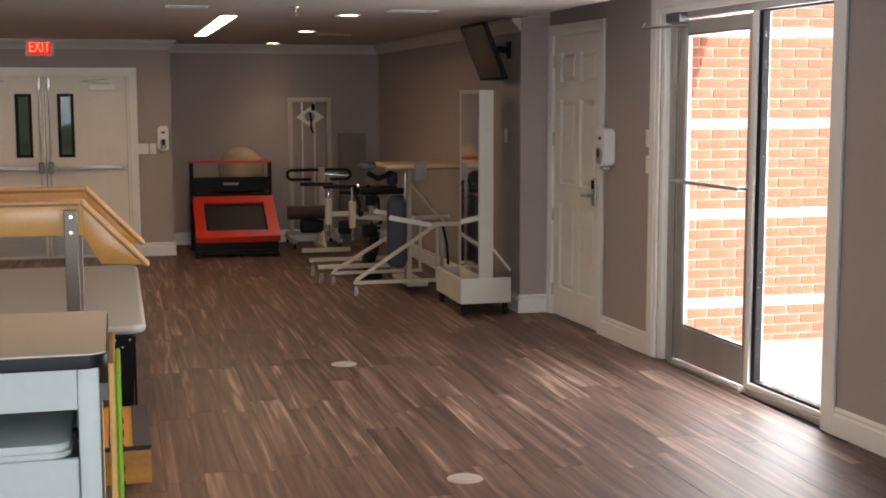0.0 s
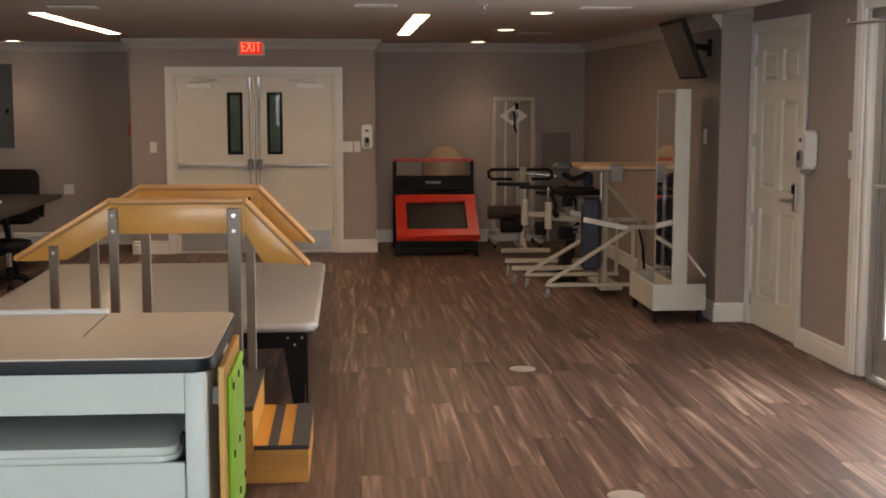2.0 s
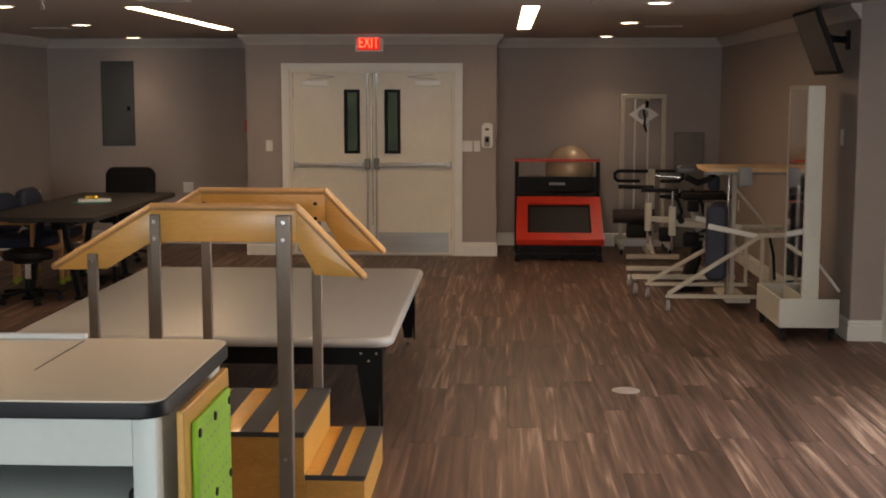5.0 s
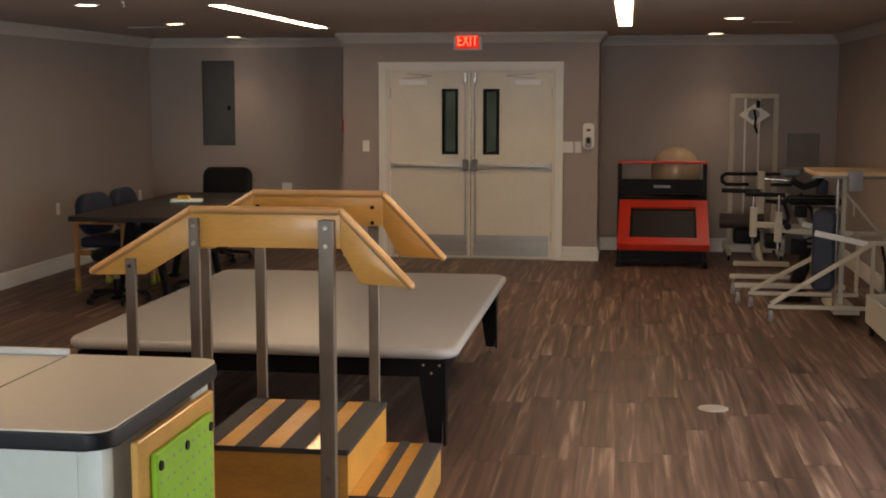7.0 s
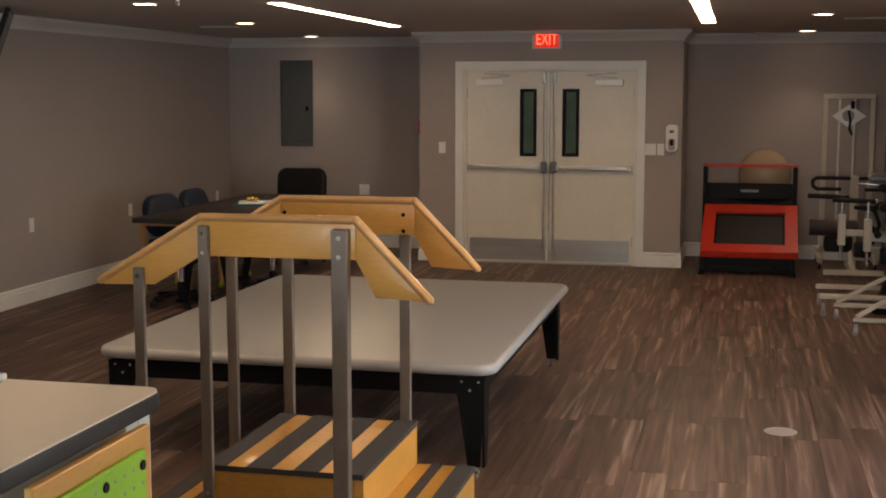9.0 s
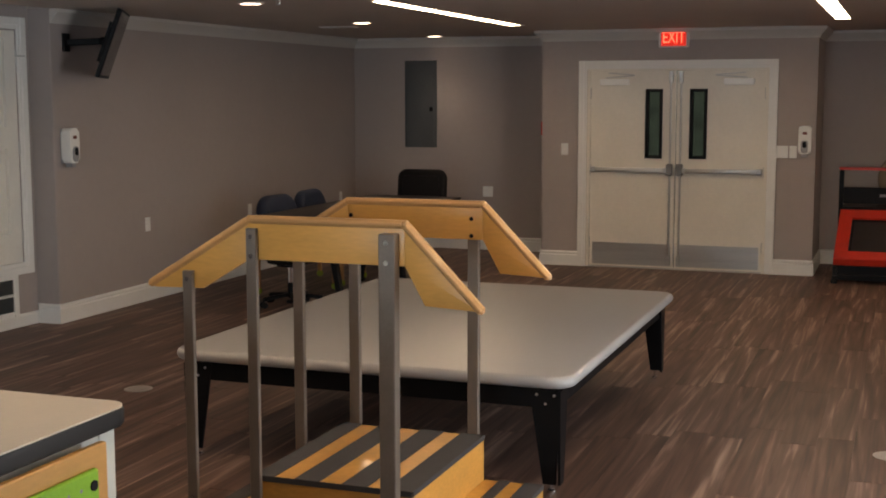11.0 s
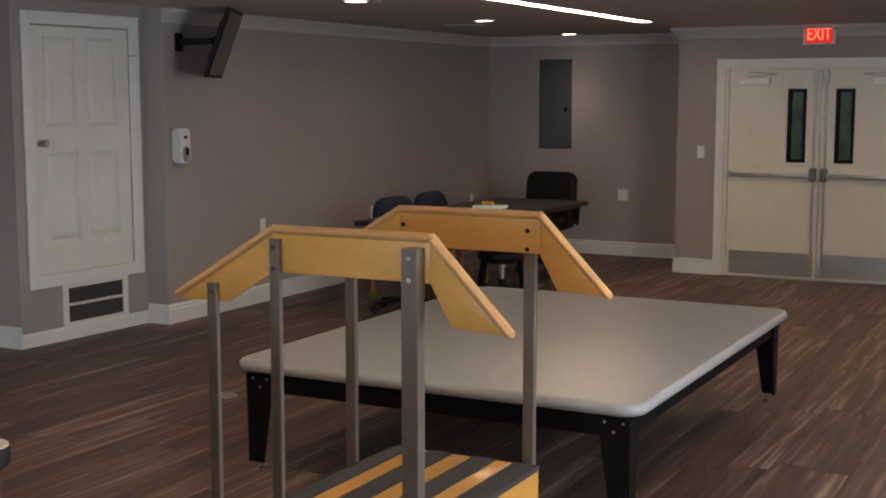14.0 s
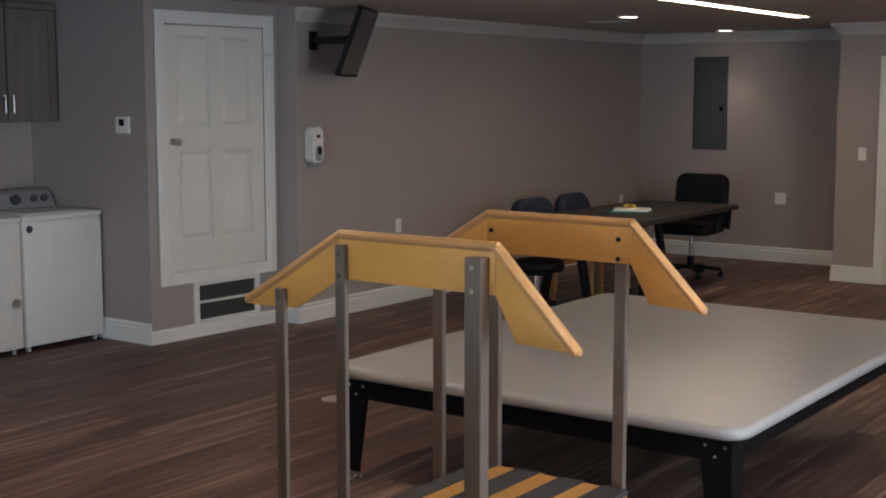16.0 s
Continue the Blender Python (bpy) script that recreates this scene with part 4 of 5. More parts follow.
part("stretcher", B(-0.03, 0.03, -0.91, 0.41, 0.60, 0.6695, 0.004), BLACK, t, "black metal stretcher")

# ---- chairs and small things at the table ----


def star_base(parent, z_seat, r=0.29, hub="chrome stem"):
    st = part("stem", C((0, 0, 0.09), (0, 0, z_seat), 0.026, 14), CHROME, parent, "chrome gas stem")
    part("sleeve", C((0, 0, 0.07), (0, 0, 0.2), 0.034, 14), BLACK, st)
    for k in range(5):
        a = 2 * math.pi * k / 5 + 0.3
        c, s = math.cos(a), math.sin(a)
        bm = bmesh.new()
        bar(bm, (0.02 * c, 0.02 * s, 0.10), (r * c, r * s, 0.075), 0.042, 0.03, 0.008)
        leg = part("base_leg", bm, BLACK, parent, "black base leg")
        bm = bmesh.new()
        for d in (-0.016, 0.016):
            cyl(bm, (r * c - d * s - 0.008 * s, r * s + d * c + 0.008 * c, 0.027), (r * c - d * s + 0.008 * s, r * s + d * c - 0.008 * c, 0.027), 0.027, 14)
        cyl(bm, (r * c, r * s, 0.03), (r * c, r * s, 0.075), 0.009)
        part("caster", bm, RUBBER, leg, "black twin caster")


def cushion(w, d, h, r=0.05, e=0.03):
    return pad(w, d, 0, h, max(r, e + 0.005), min(e, h / 2 - 0.001))


t = thing("office_chair", pose(-2.61, -0.5, 0, 0, 0, 4), "black leather executive swivel chair at the table's end", "office chair")
part("seat", cushion(0.54, 0.52, 0.11, 0.09, 0.045), LEATH, t, "", pose(0, 0, 0.42))
part("backrest", cushion(0.54, 0.58, 0.10, 0.10, 0.045), LEATH, t, "tall padded leather back", pose(0, 0.31, 0.69, 82, 0, 0))
part("back_seam", cushion(0.40, 0.46, 0.02, 0.06, 0.009), LEATH, t, "", pose(0, 0.205, 0.69, 82, 0, 0))
for s in (-1, 1):
    part("armrest", tube([(s * 0.29, 0.22, 0.46), (s * 0.31, 0.20, 0.66), (s * 0.31, -0.12, 0.68), (s * 0.29, -0.10, 0.46)], 0.024), LEATH, t)
star_base(t, 0.42)

first = None
for x, y, r in ((-2.93, -2.6, 84), (-2.93, -1.88, 92)):
    if first:
        copy_thing(first, pose(x, y, 0, 0, 0, r))
        continue
    t = first = thing("armchair", pose(x, y, 0, 0, 0, r), "oak-framed armchair with navy vinyl pads and tennis-ball feet", "chair", "chairs along the table")
    part("seat", cushion(0.50, 0.48, 0.09, 0.06, 0.03), BLUEV, t, "navy vinyl seat", pose(0, 0, 0.40))
    part("backrest", cushion(0.56, 0.38, 0.12, 0.16, 0.055), BLUEV, t, "rounded navy vinyl back", pose(0, 0.26, 0.675, 78, 0, 0))
    for s in (-1, 1):
        for yy, zt in ((-0.22, 0.62), (0.24, 0.64)):
            bm = bmesh.new()
            bar(bm, (s * 0.275, yy, 0.03), (s * 0.275, yy, zt), 0.035, 0.04, 0.006)
            lg = part("leg", bm, OAK, t, "oak leg")
            part("foot_ball", ball(bmesh.new(), (s * 0.275, yy, 0.033), 0.033, 14, 10), YEL, lg, "yellow-green tennis ball foot")
        bm = bmesh.new()
        bar(bm, (s * 0.275, -0.27, 0.635), (s * 0.275, 0.26, 0.63), 0.055, 0.028, 0.008)
        part("armrest", bm, OAK, t, "oak armrest")
        bm = bmesh.new()
        bar(bm, (s * 0.275, -0.20, 0.36), (s * 0.275, 0.22, 0.36), 0.025, 0.05, 0.004)
        part("side_rail", bm, OAK, t)
    bm = bmesh.new()
    bar(bm, (-0.26, -0.22, 0.37), (0.26, -0.22, 0.37), 0.025, 0.05, 0.004)
    part("front_rail", bm, OAK, t)
first = None
for x, y in ((-2.64, -3.30), (-2.12, -2.5)):
    if first:
        copy_thing(first, pose(x, y, 0, 0, 0, random.uniform(0, 60)))
        continue
    t = first = thing("rolling_stool", pose(x, y, 0), "black padded rolling stool with a chrome stem", "stool", "stools at the table")
    part("seat", lathe(((0.14, 0.36), (0.20, 0.37), (0.215, 0.40), (0.205, 0.44), (0.15, 0.455), (0.002, 0.458)), 28), LEATH, t, "round black padded seat")
    part("seat_plate", C((0, 0, 0.34), (0, 0, 0.3595), 0.12, 20), BLACK, t)
    star_base(t, 0.34, 0.26)

t = solid("folder", B(-0.17, 0.17, -0.12, 0.12, 0, 0.012, 0.003), mat("teal_card", (0.03, 0.16, 0.13), 0.6), "green folder lying on the table", "folder", pose(-2.45, -2.1, 0.7555, 0, 0, 12))
t = solid("paper_tray", slab(0.30, 0.2, 0, 0.02, 0.02, 0.005), WHITEP, "white shallow tray lying on a folder", "tray", pose(-2.43, -2.1, 0.768, 0, 0, 18))
bm = bmesh.new()
for k in range(8):
    a = k / 7 * 2.6
    ball(bm, (0.055 * math.cos(a), 0.055 * math.sin(a), 0.016), 0.017, 10, 6)
solid("banana", bm, mat("banana_yellow", (0.62, 0.40, 0.04), 0.5), "yellow curved fruit lying in the tray", "fruit", pose(-2.47, -2.1, 0.789))

# ---- exercise corner ----
t = thing("rebounder", pose(2.04, 0, 0, 0, 0, -1), "red and black tilted rebounder trampoline with a ball rack", "rebounder")
for s in (-1, 1):
    p = part("upright", B(s * 0.455 - 0.022, s * 0.455 + 0.022, 0.42, 0.46, 0.0, 1.02, 0.004), BLACK, t, "black steel upright")
    bm = bmesh.new()
    bar(bm, (s * 0.44, -0.45, 0.05), (s * 0.44, 0.44, 0.05), 0.04, 0.04, 0.004)
    part("base_rail", bm, BLACK, t)
    part("foot", C((s * 0.44, -0.43, 0.0), (s * 0.44, -0.43, 0.032), 0.03, 14), RUBBER, t, "black rubber foot")
    bm = bmesh.new()
    bar(bm, (s * 0.44, -0.41, 0.07), (s * 0.44, -0.39, 0.20), 0.035, 0.035)
    part("strut", bm, BLACK, t)
bm = bmesh.new()
bar(bm, (-0.48, 0.44, 1.035), (0.48, 0.44, 1.035), 0.045, 0.03, 0.005)
part("top_bar", bm, RED, t, "red top bar")
part("cross_panel", B(-0.432, 0.432, 0.43, 0.45, 0.69, 0.85, 0.003), BLACK, t, "black cross panel")
part("badge", B(-0.09, 0.09, 0.427, 0.4295, 0.757, 0.785, 0.001), GREYP, t, "grey oblong badge")
part("ball_shelf", B(-0.45, 0.45, 0.4705, 0.96, 0.62, 0.65, 0.003), BLACK, t, "black ball rack shelf")
for x in (-0.43, 0.43):
    part("shelf_leg", B(x - 0.015, x + 0.015, 0.92, 0.95, 0, 0.6195), BLACK, t)
part("front_bar", B(-0.42, 0.42, -0.44, -0.41, 0.035, 0.085, 0.003), BLACK, t)
part("under_panel", B(-0.42, 0.42, -0.385, -0.365, 0.07, 0.20, 0.003), BLACK, t, "black panel under the bed")
board = pose(0.015, -0.015, 0.415, 25)
bm = bmesh.new()
L, Wd, ih, iw = 0.46, 0.468, 0.30, 0.345
for a, b, c, d in ((-Wd, -iw, -L, L), (iw, Wd, -L, L), (-iw, iw, -L, -ih - 0.03), (-iw, iw, ih, L)):
    box(bm, a, b, c, d, -0.025, 0.025)
rb = part("bed_frame", bm, RED, t, "red padded frame", board)
part("front_lip", B(-Wd, Wd, -L - 0.012, -L - 0.0005, -0.05, 0.025, 0.004), RED, t, "", board)
part("bed_mat", B(-iw, iw, -ih - 0.03, ih, -0.012, -0.004), MESHM, rb, "black woven trampoline bed")
bm = bmesh.new()
box(bm, -iw, iw, -ih - 0.03, -ih - 0.005, -0.0035, 0.004), box(bm, -iw, iw, ih - 0.025, ih, -0.0035, 0.004), box(bm, -iw, -iw + 0.025, -ih, ih - 0.026, -0.0035, 0.004), box(bm, iw - 0.025, iw, -ih, ih - 0.026, -0.0035, 0.004)
part("bed_hem", bm, RUBBER, rb)
bm = ball(bmesh.new(), (0, 0, 0), 0.275, 36, 24)
solid("exercise_ball", bm, BALLM, "pearly tan inflated exercise ball on the rebounder rack", "exercise ball", pose(2.20, 0.735, 0.926))

GUIDE = mat("satin_chrome", (0.72, 0.70, 0.68), 0.32, metal=0.6, var=0.03)
t = thing("pulley_tower", pose(3.03, 0.72, 0), "white steel cable pulley tower with chrome guide rods", "pulley machine")
for s in (-1, 1):
    part("upright", B(s * 0.235 - 0.025, s * 0.235 + 0.025, -0.03, 0.03, 0.12, 1.725, 0.005), CREAM, t, "white steel upright")
    part("guide_rod", C((s * 0.075 - 0.02, -0.02, 0.14), (s * 0.075 - 0.02, -0.02, 1.72), 0.012, 12), GUIDE, t, "chrome guide rod")
    bm = bmesh.new()
    bar(bm, (s * 0.27, -0.55, 0.09), (s * 0.27, 0.2, 0.09), 0.05, 0.05, 0.005)
    part("base_rail", bm, CREAM, t)
    for y in (-0.5, 0.16):
        c = part("caster", C((s * 0.27 - 0.012, y, 0.035), (s * 0.27 + 0.012, y, 0.035), 0.035, 16), RUBBER, t)
        part("fork", B(s * 0.27 - 0.018, s * 0.27 + 0.018, y - 0.012, y + 0.012, 0.04, 0.066), STEEL, c)
part("top_beam", B(-0.26, 0.26, -0.03, 0.03, 1.7255, 1.775, 0.005), CREAM, t)
part("bottom_beam", B(-0.30, 0.30, -0.03, 0.03, 0.116, 0.17, 0.004), CREAM, t)
pl = part("diamond_plate", prism([(-0.17, 0), (0, -0.12), (0.17, 0), (0, 0.12)], -0.004, 0.004), WHITEP, t, "white diamond-shaped plate", pose(0, -0.045, 1.545))
part("pulley", C((-0.01, -0.07, 1.55), (-0.01, -0.095, 1.55), 0.06, 20), GREYP, t, "grey pulley wheel")
part("cable", tube([(-0.01, -0.1, 1.60), (0.01, -0.1, 1.50), (0.0, -0.1, 1.42), (0.03, -0.1, 1.35)], 0.012), BLACK, t, "black cable with a clip")
part("hook", tube([(0.03, -0.1, 1.70), (0.03, -0.1, 1.62)], 0.02), BLACK, t)
for k in range(9):
    part("weight_plate", B(-0.13, 0.13, -0.06, 0.05, 0.175 + k * 0.028, 0.2 + k * 0.028, 0.003), PANELG, t, "grey steel weight")
# flat grey upright rectangle leaning on the back wall near the corner
solid("grey_leaning_panel", B(-0.17, 0.17, 0, 0.05, 0, 1.34, 0.012, seg=2), mat("slate_grey", (0.21, 0.19, 0.18), 0.7, bump=0.1), "flat slate grey upright panel against the wall", "exercise mat", pose(3.60, 0.93, 0, -2))


def caster(parent, x, y, r=0.05):
    c = part("caster", C((x - 0.015, y, r), (x + 0.015, y, r), r, 18), GREYP, parent, "grey swivel caster")
    bm = B(x - 0.022, x + 0.022, y - 0.018, y + 0.018, r + 0.02, 2 * r + 0.015, 0.004)
    box(bm, x - 0.022, x - 0.0165, y - 0.02, y + 0.02, r - 0.01, r + 0.02), box(bm, x + 0.0165, x + 0.022, y - 0.02, y + 0.02, r - 0.01, r + 0.02)
    part("fork", bm, CHROME, c)


t = thing("leg_trainer", pose(2.98, 0.0, 0), "white seated leg trainer with a brown roller cushion", "exercise machine")
part("roller", C((-0.36, -0.27, 0.475), (0.08, -0.27, 0.475), 0.078, 24), mat("brown_vinyl", (0.035, 0.022, 0.02), 0.5, bump=0.15), t, "dark brown roller cushion")
part("roller_pad", B(-0.22, 0.05, -0.31, -0.23, 0.24, 0.395, 0.03, seg=3), LEATH, t, "black hanging pad")
bm = bmesh.new()
bar(bm, (0.07, 0.0, 0.06), (0.07, 0.0, 0.97), 0.075, 0.06, 0.006)
part("column", bm, CREAM, t, "white steel column")
part("handle_loop", tube([(0.03, -0.03, 0.945), (-0.29, -0.03, 0.945), (-0.33, -0.05, 0.92), (-0.33, -0.08, 0.87), (-0.29, -0.09, 0.84), (-0.06, -0.09, 0.84)], 0.018), RUBBER, t, "black looped grip")
part("handle_loop", tube([(0.11, -0.03, 0.945), (0.36, -0.03, 0.945), (0.40, -0.05, 0.92), (0.40, -0.08, 0.87), (0.36, -0.09, 0.84), (0.16, -0.09, 0.84)], 0.018), RUBBER, t, "black looped grip")
bm = bmesh.new()
bar(bm, (0.07, -0.35, 0.05), (0.07, 0.42, 0.05), 0.07, 0.05, 0.005), bar(bm, (-0.22, -0.36, 0.05), (0.34, -0.36, 0.05), 0.05, 0.05, 0.005)
bar(bm, (0.07, -0.30, 0.05), (0.0, -0.27, 0.40), 0.04, 0.04)
part("base_frame", bm, CREAM, t)
part("arm", tube([(0.1, 0.0, 0.90), (0.45, -0.05, 0.87)], 0.012), CHROME, t)

t = thing("gait_trainer", pose(2.95, -2.35, 0), "white wheeled gait trainer with black handlebars and arm pads", "gait trainer")
for y in (-0.30, 0.25):
    bm = bmesh.new()
    bar(bm, (-0.36, y, 0.16), (0.55, y, 0.16), 0.036, 0.042, 0.006)
    part("base_rail", bm, CREAM, t, "cream steel base rail")
    caster(t, -0.33, y, 0.055), caster(t, 0.50, y, 0.055)
bm = bmesh.new()
bar(bm, (0.45, -0.28, 0.17), (0.45, 0.23, 0.17), 0.05, 0.05), bar(bm, (0.45, 0, 0.18), (0.45, 0, 0.85), 0.06, 0.06)
part("mast", bm, CREAM, t, "cream steel mast")
for x, y in ((-0.17, 0.20), (0.0, -0.20)):
    bm = bmesh.new()
    bar(bm, (x, y, 0.52), (x, y, 0.78), 0.06, 0.06, 0.006)
    part("grip_post", bm, CREAM, t, "white square post")
    part("grip_stem", C((x, y, 0.40), (x, y, 0.92), 0.014), CHROME, t)
    bm = C((x - 0.28, y - 0.02, 0.93), (x + 0.05, y + 0.02, 0.92), 0.020)
    g = part("handlebar", bm, RUBBER, t, "black foam handlebar")
    part("grip_cap", ball(bmesh.new(), (x + 0.06, y + 0.02, 0.92), 0.021, 12, 8), CHROME, g, "shiny end cap")
    bm = bmesh.new()
    bar(bm, (x, y, 0.63), (0.44, y, 0.60), 0.05, 0.05, 0.005)
    part("side_arm", bm, CREAM, t)
    part("gear_box", B(x + 0.10, x + 0.24, y - 0.05, y + 0.05, 0.42, 0.55, 0.02, seg=2), BLACK, t)
part("arm_pad", B(0.08, 0.52, -0.24, -0.12, 0.84, 0.90, 0.025, seg=3), LEATH, t, "black forearm pad")
part("arm_pad", B(0.08, 0.52, 0.10, 0.22, 0.84, 0.90, 0.025, seg=3), LEATH, t, "black forearm pad")
part("pad_bracket", tube([(0.14, -0.18, 0.83), (0.20, -0.18, 0.70), (0.24, -0.15, 0.56)], 0.03), GREYP, t)
bm = B(0.06, 0.30, -0.17, 0.17, 0.0, 0.07, 0.025, seg=2)
bar(bm, (0.16, 0, 0.06), (0.25, 0, 0.34), 0.16, 0.11, 0.03), bar(bm, (0.24, 0, 0.30), (0.27, 0, 0.55), 0.11, 0.09, 0.02)
part("foot_binding", bm, LEATH, t, "black padded foot binding")
part("lever", tube([(-0.10, -0.05, 0.86), (0.06, -0.05, 0.84), (0.10, -0.06, 0.72), (0.05, -0.06, 0.56)], 0.016), BLACK, t, "black lever")
part("lever", tube([(0.20, 0.05, 0.92), (0.30, 0.04, 0.78), (0.34, 0.02, 0.60), (0.30, 0.0, 0.48)], 0.018), BLACK, t, "black lever")
part("cross_grip", C((-0.02, 0.28, 0.83), (0.26, 0.28, 0.83), 0.018), RUBBER, t, "black grip")
part("clamp_block", B(0.12, 0.22, -0.30, -0.22, 0.74, 0.84, 0.015, seg=2), BLACK, t)
part("clamp_block", B(0.30, 0.38, -0.16, -0.06, 0.66, 0.80, 0.015, seg=2), GREYP, t)
for y in (-0.2, 0.2):
    part("adjust_knob", C((0.07, y - 0.06, 0.66), (0.07, y - 0.04, 0.66), 0.03, 14), BLACK, t, "black adjusting knob")
for z in (0.46, 0.51):
    part("strap", B(0.19, 0.34, -0.062, 0.062, z, z + 0.022, 0.004), GREYP, t, "pale strap")

t = thing("standing_frame", pose(2.78, -3.5, 0), "cream steel standing frame with a wooden tray and navy pads", "standing frame")
for y, dx in ((0.0, 0.0), (0.68, -0.09)):
    bm = bmesh.new()
    bar(bm, (dx, y, 0.12), (0.80, y, 0.12), 0.028, 0.032, 0.005)
    part("base_rail", bm, CREAM, t, "cream steel base rail")
    bm = bmesh.new()
    bar(bm, (dx + 0.02, y, 0.14), (0.76, y, 0.62), 0.028, 0.034, 0.005)
    part("diagonal", bm, CREAM, t, "cream steel diagonal brace")
    bm = bmesh.new()
    bar(bm, (0.78, y, 0.14), (0.78, y, 0.62), 0.028, 0.032, 0.005)
    part("upright", bm, CREAM, t)
    bm = bmesh.new()
    bar(bm, (0.74, y, 0.63), (1.08, y, 0.63), 0.028, 0.036, 0.005)
    part("top_rail", bm, CREAM, t)
    bm = bmesh.new()
    bar(bm, (0.34, y + 0.03, 0.70), (0.78, y + 0.03, 0.61), 0.02, 0.045, 0.005)
    part("knee_bar", bm, WHITEP, t, "white flat knee bar")
    caster(t, dx + 0.02, y, 0.048), caster(t, 0.98, y, 0.04)
    bm = bmesh.new()
    bar(bm, (1.0, y, 0.08), (1.0, y, 0.62), 0.03, 0.03)
    part("rear_upright", bm, CREAM, t)
part("foot_plate", B(0.50, 0.70, 0.02, 0.66, 0.062, 0.0995, 0.006), CREAM, t, "cream foot plate")
bm = bmesh.new()
bar(bm, (0.60, 0.34, 0.10), (0.60, 0.34, 1.12), 0.034, 0.034)
part("mast", bm, CREAM, t, "cream telescopic mast")
part("mast_tube", C((0.53, 0.2, 0.10), (0.53, 0.2, 1.1), 0.015), CHROME, t)
SLATE = mat("slate_blue_vinyl", (0.030, 0.036, 0.056), 0.5, spec=0.3, var=0.08, scale=4, bump=0.1)
for y in (0.12, 0.36):
    part("body_pad", cushion(0.18, 0.64, 0.08, 0.06, 0.035), SLATE, t, "slate blue vinyl body pad", pose(0.40 + 0.25 * y, y, 0.56, 90, 0, -15))
part("hip_pad", B(0.37, 0.46, 0.2, 0.3, 0.98, 1.10, 0.02, seg=2), BLUEV, t, "navy hip pad")
part("tray", slab(0.80, 0.66, 1.145, 1.175, 0.04, 0.006, 5, 0.72, 0.34), mat("maple_tray", (0.62, 0.42, 0.24), 0.4, var=0.08, scale=3, stretch=(1, 6, 6)), t, "pale wooden tray top")
part("tray_rim", B(0.30, 1.08, 0.02, 0.04, 1.125, 1.1445, 0.004), DKALU, t, "metal tray support")
part("tray_rim", B(0.30, 1.08, 0.62, 0.64, 1.125, 1.1445, 0.004), DKALU, t, "metal tray support")
part("clamp", B(0.57, 0.68, -0.03, 0.06, 1.03, 1.19, 0.015, seg=2), GREYP, t, "grey clamp")
for x, y in ((0.14, 0.12), (0.2, 0.38)):
    part("elbow_pad", B(x - 0.06, x + 0.09, y - 0.05, y + 0.05, 1.13, 1.185, 0.022, seg=3), PANELG, t, "grey padded elbow rest")
part("pad_joint", tube([(0.16, 0.1, 1.10), (0.26, 0.12, 1.05), (0.36, 0.14, 1.08), (0.40, 0.2, 1.12)], 0.026), BLACK, t, "black jointed bracket")
part("strap", tube([(0.86, 0.1, 0.60), (0.89, 0.08, 0.45), (0.90, 0.06, 0.25)], 0.012), BLACK, t)
part("stay", tube([(0.62, 0.36, 0.98), (0.95, 0.5, 0.62)], 0.013), CREAM, t)

t = thing("posture_mirror", pose(3.43, -4.80, 0), "tall posture mirror in a deep white frame on wheels", "mirror")
part("base_panel", B(0.0, 0.43, 0.0, 0.022, 0.10, 0.31, 0.004), IVORY, t, "white base panel")
part("base_panel", B(0.0, 0.43, 0.80, 0.822, 0.10, 0.31, 0.004), IVORY, t, "white base panel")
part("base_side", B(0.0, 0.022, 0.0225, 0.7995, 0.10, 0.31, 0.004), IVORY, t, "white base side")
part("base_floor", B(0.0225, 0.43, 0.0225, 0.7995, 0.105, 0.12), IVORY, t)
bm = bmesh.new()
box(bm, 0.165, 0.285, 0.03, 0.06, 0.1205, 1.84, 0.004), box(bm, 0.165, 0.285, 0.615, 0.645, 0.1205, 1.84, 0.004)
box(bm, 0.165, 0.285, 0.06, 0.615, 1.81, 1.84, 0.004), box(bm, 0.165, 0.285, 0.06, 0.615, 0.1205, 0.33, 0.004), box(bm, 0.20, 0.285, 0.06, 0.615, 0.33, 1.81)
part("frame", bm, IVORY, t, "deep white frame")
part("mirror_glass", B(0.168, 0.1995, 0.0605, 0.6145, 0.3305, 1.8095), MIRROR, t, "mirror glass")
for x in (0.04, 0.39):
    for y in (0.04, 0.78):
        c = part("caster", C((x - 0.014, y, 0.042), (x + 0.014, y, 0.042), 0.042, 18), RUBBER, t, "black caster")
        part("fork", B(x - 0.02, x + 0.02, y - 0.02, y + 0.02, 0.05, 0.0998, 0.003), BLACK, c)
part("prop_stay", tube([(0.27, 0.30, 0.62), (0.44, 0.06, 0.36)], 0.011), WHITEP, t, "white prop stay behind the frame")

# ---- laundry niche ----


